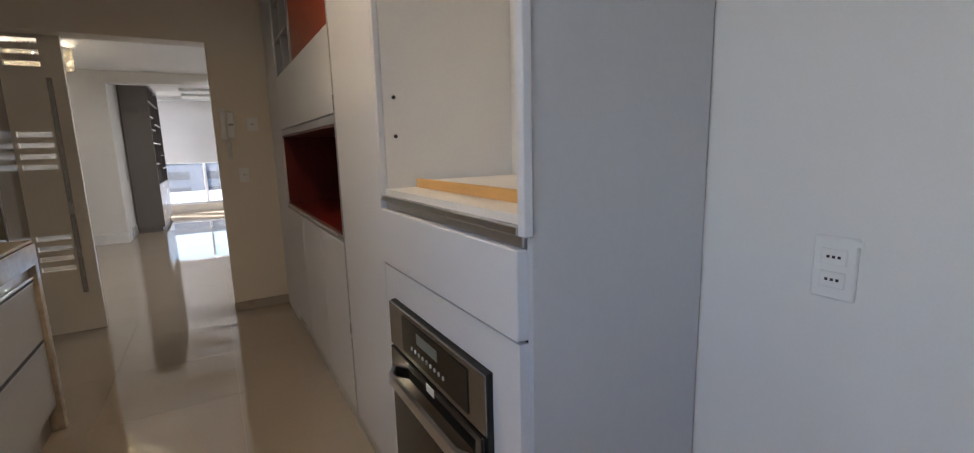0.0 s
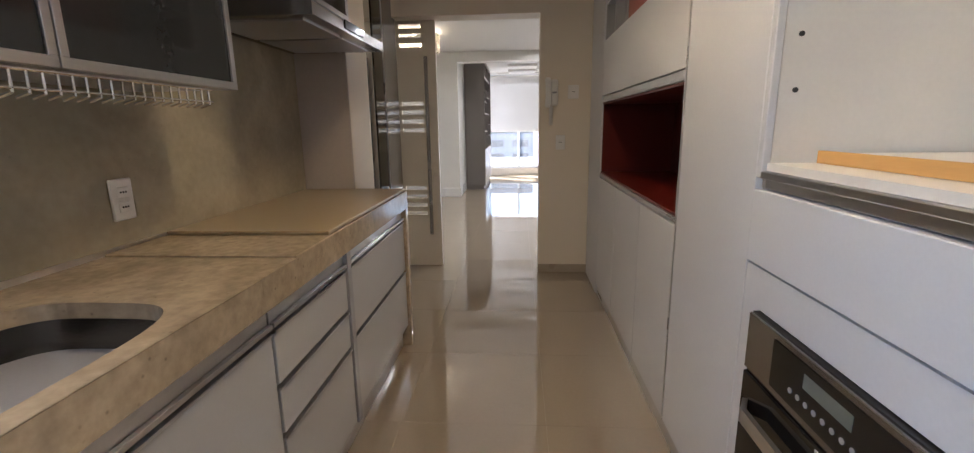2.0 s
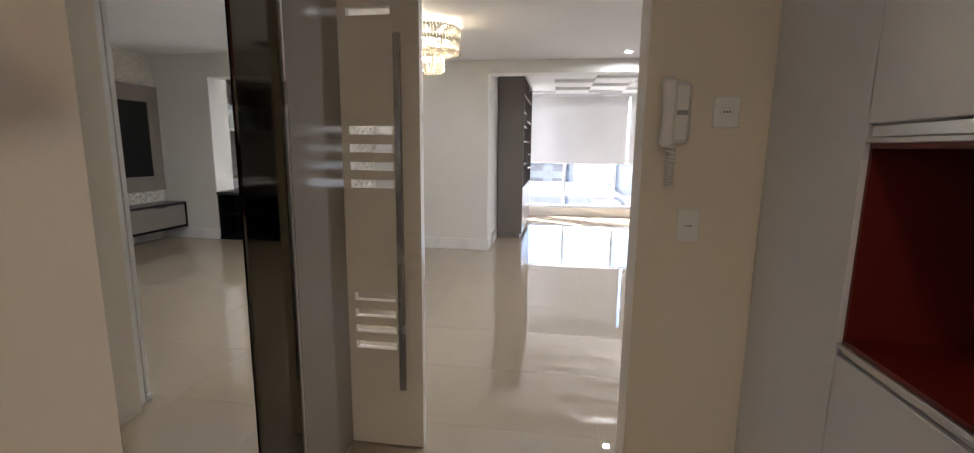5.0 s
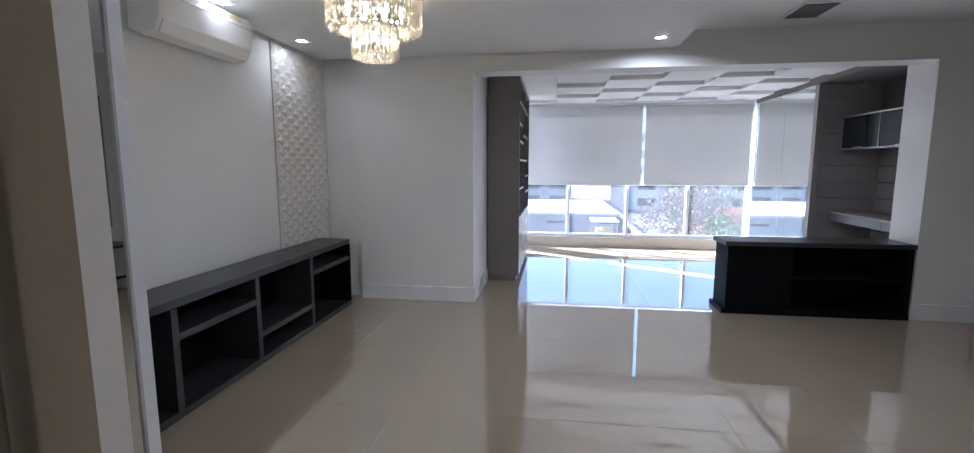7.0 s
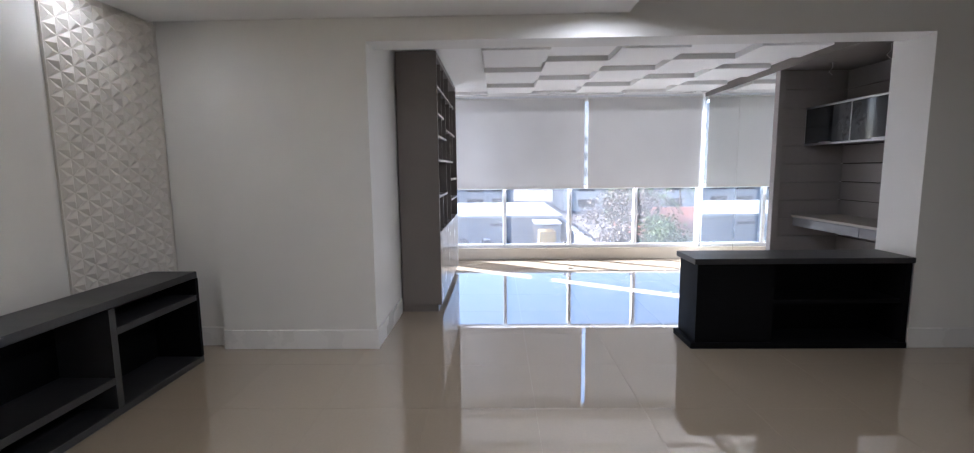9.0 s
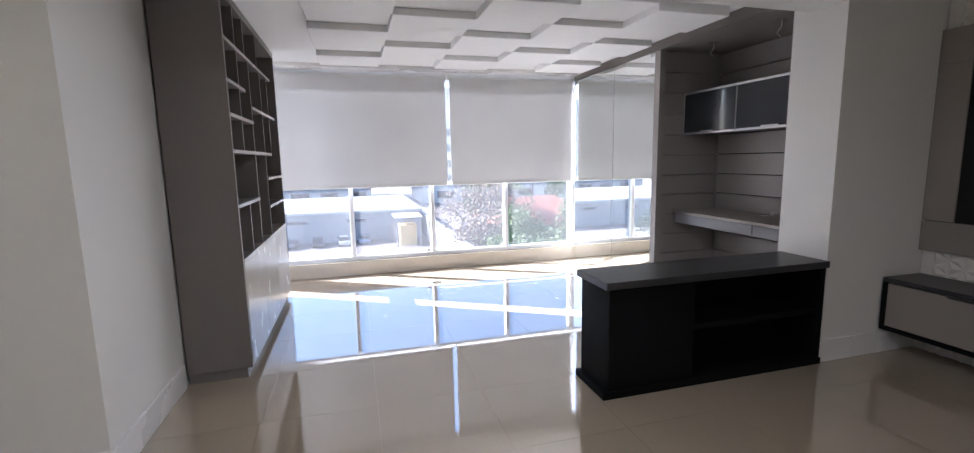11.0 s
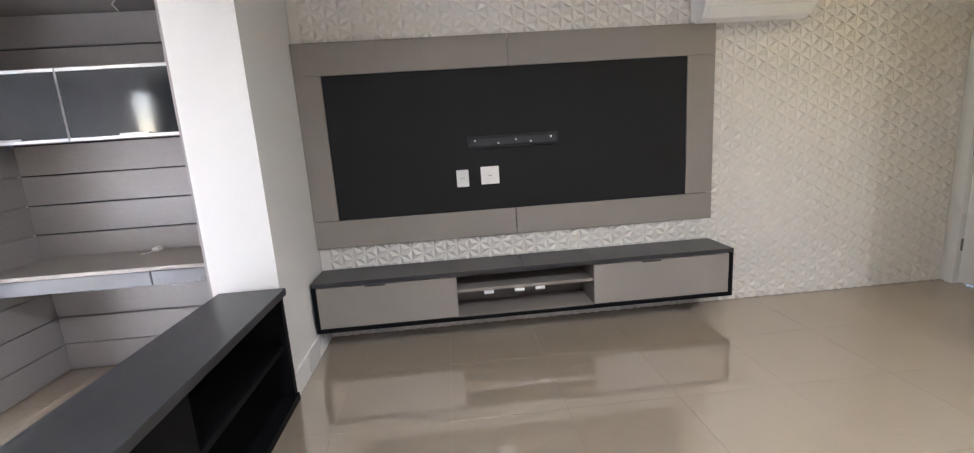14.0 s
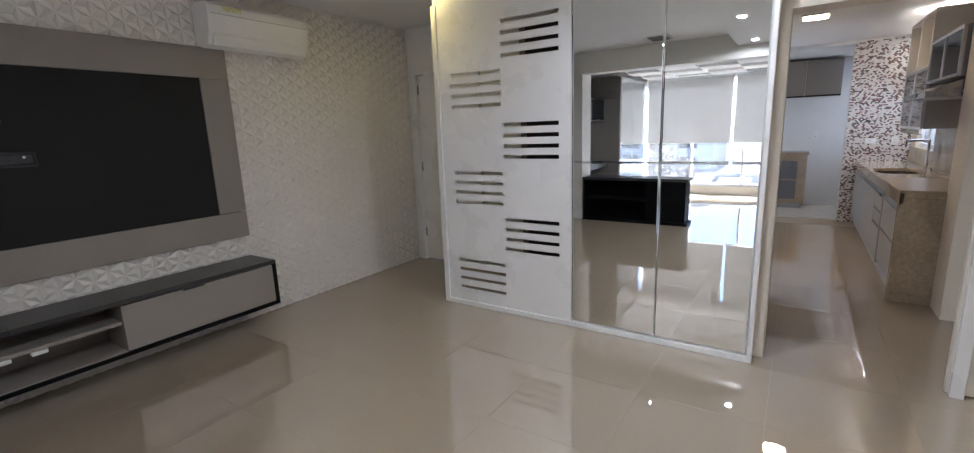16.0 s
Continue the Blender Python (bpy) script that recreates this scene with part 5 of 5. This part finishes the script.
# spot wires in the niche roof
for y in (9.75, 10.45):
    w = thing("loose_wire", 3.35, y, 2.37, "loose white lamp wire hanging from the niche roof", "wire")
    part("cable", tube([(3.35, y, 2.377), (3.36, y + 0.01, 2.33), (3.34, y + 0.03, 2.29), (3.37, y + 0.02, 2.26)], 0.003), PLASTIC, w)
    part("collar", lathe([(0, 2.3765), (0.035, 2.3765), (0.035, 2.372), (0.0, 2.372)], 3.35, y, 16), CHROME, w)


# ---- outside ----
GZ = -7.4
ASPHALT = mat("yard_paving", (0.215, 0.18, 0.155), 0.9, vary=0.15, scale=0.3, fine=3, bump=0.1)
FACADE = mat("warehouse_wall", (0.29, 0.285, 0.285), 0.8, vary=0.06, scale=0.4, fine=6)
ROOF_RED = mat("clay_roof", (0.34, 0.12, 0.07), 0.8, vary=0.2, scale=1.5, fine=12, bump=0.2)
LEAF = mat("leaves", (0.13, 0.175, 0.055), 0.6, vary=0.4, scale=0.8, fine=4, bump=0)
LEAF_DRY = mat("dry_leaves", (0.26, 0.20, 0.15), 0.7, vary=0.35, scale=0.8, fine=4, bump=0)
BARK = mat("bark", (0.13, 0.10, 0.075), 0.9, vary=0.2)
CONCRETE = mat("concrete_wall", (0.32, 0.31, 0.30), 0.85, vary=0.1, scale=0.5, fine=5)
structure("ground", box(-600, 600, -500, 900, GZ - 0.5, GZ), ASPHALT, "pale paved yards and streets far below the windows", "ground")

warehouse = thing("warehouse", -16, 66, GZ, "long white warehouse with small high windows and a flat roof", "building")
part("wall", box(-60, 7.5, 62, 84, GZ, -4.25), FACADE, warehouse)
part("roof", box(-60.3, 7.8, 61.7, 84, -4.25, -4.0), mat("pale_roof", (0.50, 0.49, 0.475), 0.7, vary=0.05, scale=0.5), warehouse)
for k in range(9):
    part("window", box(-44 + k * 6.2, -42.0 + k * 6.2, 61.93, 62.02, -5.25, -4.95), DARK_METAL, warehouse)
tower = thing("apartment_block", -22, 120, GZ, "white apartment block with rows of windows", "building")
part("wall", box(-70, 4, 118, 140, GZ, 16), FACADE, tower)
for k in range(12):
    for j in range(5):
        part("window", box(-67 + k * 6, -63.2 + k * 6, 117.9, 118.02, -7.0 + j * 3.2, -5.4 + j * 3.2), SMOKED, tower)
tower2 = thing("office_block", 40, 120, GZ, "pale beige building behind the trees", "building")
part("wall", box(14, 90, 105, 125, GZ, 16), mat("beige_facade", (0.55, 0.50, 0.44), 0.8, vary=0.06, scale=0.3, fine=4), tower2)
for k in range(12):
    for j in range(5):
        part("window", box(17 + k * 6, 20.4 + k * 6, 104.9, 105.02, -6.5 + j * 3.2, -5.0 + j * 3.2), SMOKED, tower2)

house = thing("house", 18.8, 57, GZ, "single-storey house with a red clay tile roof", "house")
part("wall", box(14.3, 24.3, 52, 61, GZ, GZ + 2.6), mat("orange_wall", (0.50, 0.28, 0.17), 0.8, vary=0.1), house)
rf = bmesh.new()
e = [rf.verts.new(v) for v in ((13.2, 51, GZ + 2.5), (25.2, 51, GZ + 2.5), (25.2, 62, GZ + 2.5), (13.2, 62, GZ + 2.5), (16.8, 56.5, GZ + 4.7), (21.8, 56.5, GZ + 4.7))]
for f in ((0, 1, 5, 4), (1, 2, 5), (2, 3, 4, 5), (3, 0, 4), (0, 3, 2, 1)):
    rf.faces.new([e[i] for i in f])
part("roof", rf, ROOF_RED, house)
for k in range(3):
    part("window", box(15.3 + k * 3.0, 16.7 + k * 3.0, 51.9, 52.02, GZ + 0.9, GZ + 2.0), SMOKED, house)

yard_wall = single("yard_wall", box(8.1, 8.5, 30, 84, GZ, GZ + 2.6), CONCRETE, "grey boundary wall beside the yard", "wall")
truck = thing("box_container", 5.5, 58, GZ, "ochre box body under a small white canopy", "container")
part("body", box(4.8, 6.5, 57, 59.5, GZ, GZ + 2.1), mat("ochre_paint", (0.55, 0.38, 0.14), 0.6, vary=0.1), truck)
canopy = thing("canopy_roof", 5.6, 57, GZ + 3.2, "small white sheet canopy over the container", "canopy")
part("sheet", box(4.2, 7.0, 56, 60, GZ + 3.0, GZ + 3.12), mat("white_sheet", (0.75, 0.75, 0.74), 0.5, vary=0.05), canopy)
for x, y in ((4.4, 56.2), (6.8, 56.2), (4.4, 59.8), (6.8, 59.8)):
    part("post", box(x - 0.08, x + 0.08, y - 0.08, y + 0.08, GZ, GZ + 2.99), CONCRETE, canopy)


def car(x, y, turn, color, label):
    c = new("parked_car")
    c.matrix_basis = pose(x, y, GZ, 0, 0, turn)
    tagged(c, label, "car", "parked cars")
    def add(name, bm, m, parent):
        ob = new(name, mesh_of(name, bm, m))
        ob.parent = parent
        return ob
    paint = mat("car_paint", color, 0.25, vary=0.03)
    bm = box(-0.85, 0.85, -2.1, 2.1, 0.3, 0.85, 0.12)
    body = add("body", bm, paint, c)
    cb = bmesh.new()
    lo = [cb.verts.new(v) for v in ((-0.8, -1.3, 0.84), (0.8, -1.3, 0.84), (0.8, 1.5, 0.84), (-0.8, 1.5, 0.84))]
    hi = [cb.verts.new(v) for v in ((-0.62, -0.7, 1.4), (0.62, -0.7, 1.4), (0.62, 0.9, 1.4), (-0.62, 0.9, 1.4))]
    cb.faces.new(hi)
    for k in range(4):
        cb.faces.new((lo[k], lo[(k + 1) % 4], hi[(k + 1) % 4], hi[k]))
    add("cabin", cb, SMOKED, c)
    add("roof", box(-0.6, 0.6, -0.68, 0.88, 1.4, 1.43, 0.01), paint, c)
    for wx in (-0.8, 0.8):
        for wy in (-1.3, 1.3):
            add("wheel", cyl(bmesh.new(), (wx - 0.1, wy, 0.32), (wx + 0.1, wy, 0.32), 0.32), BLACK_PLASTIC, c)


for k, (x, y, col, lab) in enumerate(((-17.5, 57, (0.05, 0.05, 0.06), "black"), (-14.6, 56.4, (0.6, 0.6, 0.62), "silver"), (-8.6, 59, (0.30, 0.36, 0.42), "blue grey"), (-6.2, 59.6, (0.06, 0.07, 0.09), "black"), (-3.6, 59.8, (0.05, 0.05, 0.06), "black"), (-1.0, 59.8, (0.5, 0.5, 0.52), "silver"), (1.2, 60, (0.08, 0.12, 0.20), "dark blue"))):
    car(x, y, 4 * (k % 3), col, lab + " car parked against the warehouse")
car(-7.6, 51.5, 82, (0.5, 0.5, 0.52), "silver car parked across the yard")
car(-7.0, 49.8, 80, (0.25, 0.29, 0.34), "grey car parked across the yard")



def tree(x, y, height, spread, leaf, label, seed, n=4500):
    t = thing("tree", x, y, GZ, label, "tree", "garden trees")
    rng = random.Random(seed)
    tb = bmesh.new()
    cyl(tb, (x, y, GZ), (x, y, GZ + height * 0.45), 0.25, 0.16, 9)
    tips = []
    for k in range(9):
        a = rng.uniform(0, 2 * math.pi)
        p = (x + math.cos(a) * spread * rng.uniform(0.3, 0.8), y + math.sin(a) * spread * rng.uniform(0.3, 0.8), GZ + height * rng.uniform(0.55, 0.95))
        cyl(tb, (x, y, GZ + height * rng.uniform(0.3, 0.45)), p, 0.12, 0.03, 6)
        tips.append(p)
    for p in list(tips):
        for k in range(7):
            q = (p[0] + rng.gauss(0, spread * 0.26), p[1] + rng.gauss(0, spread * 0.26), p[2] + rng.uniform(-0.02, 0.14) * height)
            cyl(tb, p, q, 0.035, 0.01, 4)
    part("trunk", tb, BARK, t)
    verts, faces = [], []
    for k in range(n):
        c = Vector(rng.choice(tips)) + Vector((rng.gauss(0, spread * 0.24), rng.gauss(0, spread * 0.24), rng.gauss(0, height * 0.10)))
        u, v = Vector((rng.gauss(0, 1), rng.gauss(0, 1), rng.gauss(0, 1))).normalized(), Vector((rng.gauss(0, 1), rng.gauss(0, 1), rng.gauss(0, 1))).normalized()
        s = rng.uniform(0.05, 0.14)
        i = len(verts)
        verts += [tuple(c + u * s), tuple(c + v * s), tuple(c - u * s), tuple(c - v * s)]
        faces.append((i, i + 1, i + 2, i + 3))
    me = bpy.data.meshes.new("crown")
    me.from_pydata(verts, [], faces)
    me.materials.append(leaf)
    cr = new("crown", me)
    cr.parent, cr.matrix_parent_inverse = t, Matrix.Translation(t.location).inverted()
    tagged(cr, kind="stuff")


tree(10.6, 47, 7.6, 3.4, LEAF_DRY, "leafy pinkish brown tree with bare twigs", 1, 3800)
tree(12.4, 42, 4.6, 2.0, LEAF, "dense green garden tree", 2)
tree(14.8, 66, 8.6, 3.0, LEAF, "tall green garden tree behind the roofs", 3)
tree(20.2, 46, 4.6, 2.0, LEAF, "light green garden tree beside the house", 4)
tree(10.2, 38, 3.4, 1.6, LEAF, "low green bushy tree at the wall", 5)
tree(26.5, 52, 5.0, 3.2, LEAF, "wide green tree in a garden", 6)
tree(15.2, 43, 2.6, 1.9, LEAF, "low green garden bush", 7)
tree(-24.0, 44, 4.2, 3.6, LEAF, "wide green tree in the far yard", 8)
tree(-31.0, 46, 4.2, 4.0, LEAF, "wide green tree beside the low annex", 10)
for k, (x, y, h, s) in enumerate(((9.8, 33, 3.0, 1.8), (11.6, 36, 3.3, 2.0), (13.8, 38.5, 3.4, 2.2), (16.2, 37, 3.0, 2.2), (18.6, 41, 3.5, 2.2), (21.5, 44, 4.2, 2.4), (23.5, 38, 3.0, 2.4), (27.5, 42, 4.0, 3.0), (9.9, 43, 4.6, 2.2), (14.3, 57, 6.4, 2.4), (31, 60, 7.0, 3.5), (27, 68, 7.5, 3.2))):
    tree(x, y, h, s, LEAF if k % 4 else LEAF_DRY, "green tree in the gardens behind the yard wall" if k % 4 else "dry brown tree in the gardens behind the yard wall", 20 + k, 3200)


def palm(x, y, height, seed):
    t = thing("palm_tree", x, y, GZ, "slender palm with a drooping feathery green crown", "palm", "garden palms")
    rng = random.Random(seed)
    part("trunk", cyl(bmesh.new(), (x, y, GZ), (x, y, GZ + height), 0.17, 0.11, 9), BARK, t)
    verts, faces = [], []
    for k in range(16):
        a, rise = 2 * math.pi * (k + rng.random()) / 16, rng.uniform(0.1, 1.1)
        for j in range(14):
            u = (j + 0.5) / 14
            r, z = 2.2 * u, GZ + height + rise * u * 1.6 - 2.0 * u * u
            cx, cy = x + math.cos(a) * r, y + math.sin(a) * r
            for e in (-1, 1):
                w = 0.65 * (1 - 0.6 * u)
                i = len(verts)
                verts += [(cx, cy, z), (cx + math.cos(a) * 0.14, cy + math.sin(a) * 0.14, z), (cx - e * math.sin(a) * w + math.cos(a) * 0.25, cy + e * math.cos(a) * w + math.sin(a) * 0.25, z - 0.25)]
                faces.append((i, i + 1, i + 2))
    me = bpy.data.meshes.new("crown")
    me.from_pydata(verts, [], faces)
    me.materials.append(LEAF)
    cr = new("crown", me)
    cr.parent, cr.matrix_parent_inverse = t, Matrix.Translation(t.location).inverted()
    tagged(cr, kind="stuff")


palm(14.4, 55, 6.4, 3)
palm(15.9, 53, 6.0, 4)
palm(23.0, 66, 6.6, 5)
annex = thing("annex_block", -31, 36, GZ, "low grey concrete annex with flat roof", "building")
part("wall", box(-42, -20, 34, 40, GZ, GZ + 2.4), CONCRETE, annex)
part("roof", box(-42.3, -19.7, 33.7, 40.3, GZ + 2.4, GZ + 2.7), CONCRETE, annex)


# the far yard lies half as far again from the windows as it is laid out above
SPREAD, HUB = 1.5, Vector((1.0, 10.0, 1.4))
for ob in [o for o in bpy.data.objects if o.parent is None and o.name.split(".")[0] in ("ground", "warehouse", "apartment_block", "office_block", "house", "yard_wall", "box_container", "canopy_roof", "parked_car", "tree", "palm_tree", "annex_block")]:
    grow = 1.0 if ob.name.startswith("parked_car") else SPREAD
    ob.location = HUB + (ob.location - HUB) * SPREAD
    ob.scale = ob.scale * grow


# ---- floor tiles ----
TW, TD, JX, JY = 0.612, 0.6205, 0.237, 8.124
tile_bm = box(-TW / 2 + 0.0006, TW / 2 - 0.0006, -TD / 2 + 0.0006, TD / 2 - 0.0006, -0.0065, 0.0)
tile_mesh = mesh_of("tile", tile_bm, TILE)
for i in range(-5, 7):
    for j in range(-14, 8):
        x, y = JX + (i + 0.5) * TW, JY + (j + 0.5) * TD
        if x - TW / 2 > 4.0 or x + TW / 2 < -2.5 or y - TD / 2 < -0.5 or y > 12.75:
            continue
        if y < 4.5 and (x < -1.35 or (x > 1.5 and y < 3.5)):
            continue
        if y > 10.2 and x < -1.2:
            continue
        o = new("tile", tile_mesh)
        o.location = (x, y, 0)
        o.parent = floor
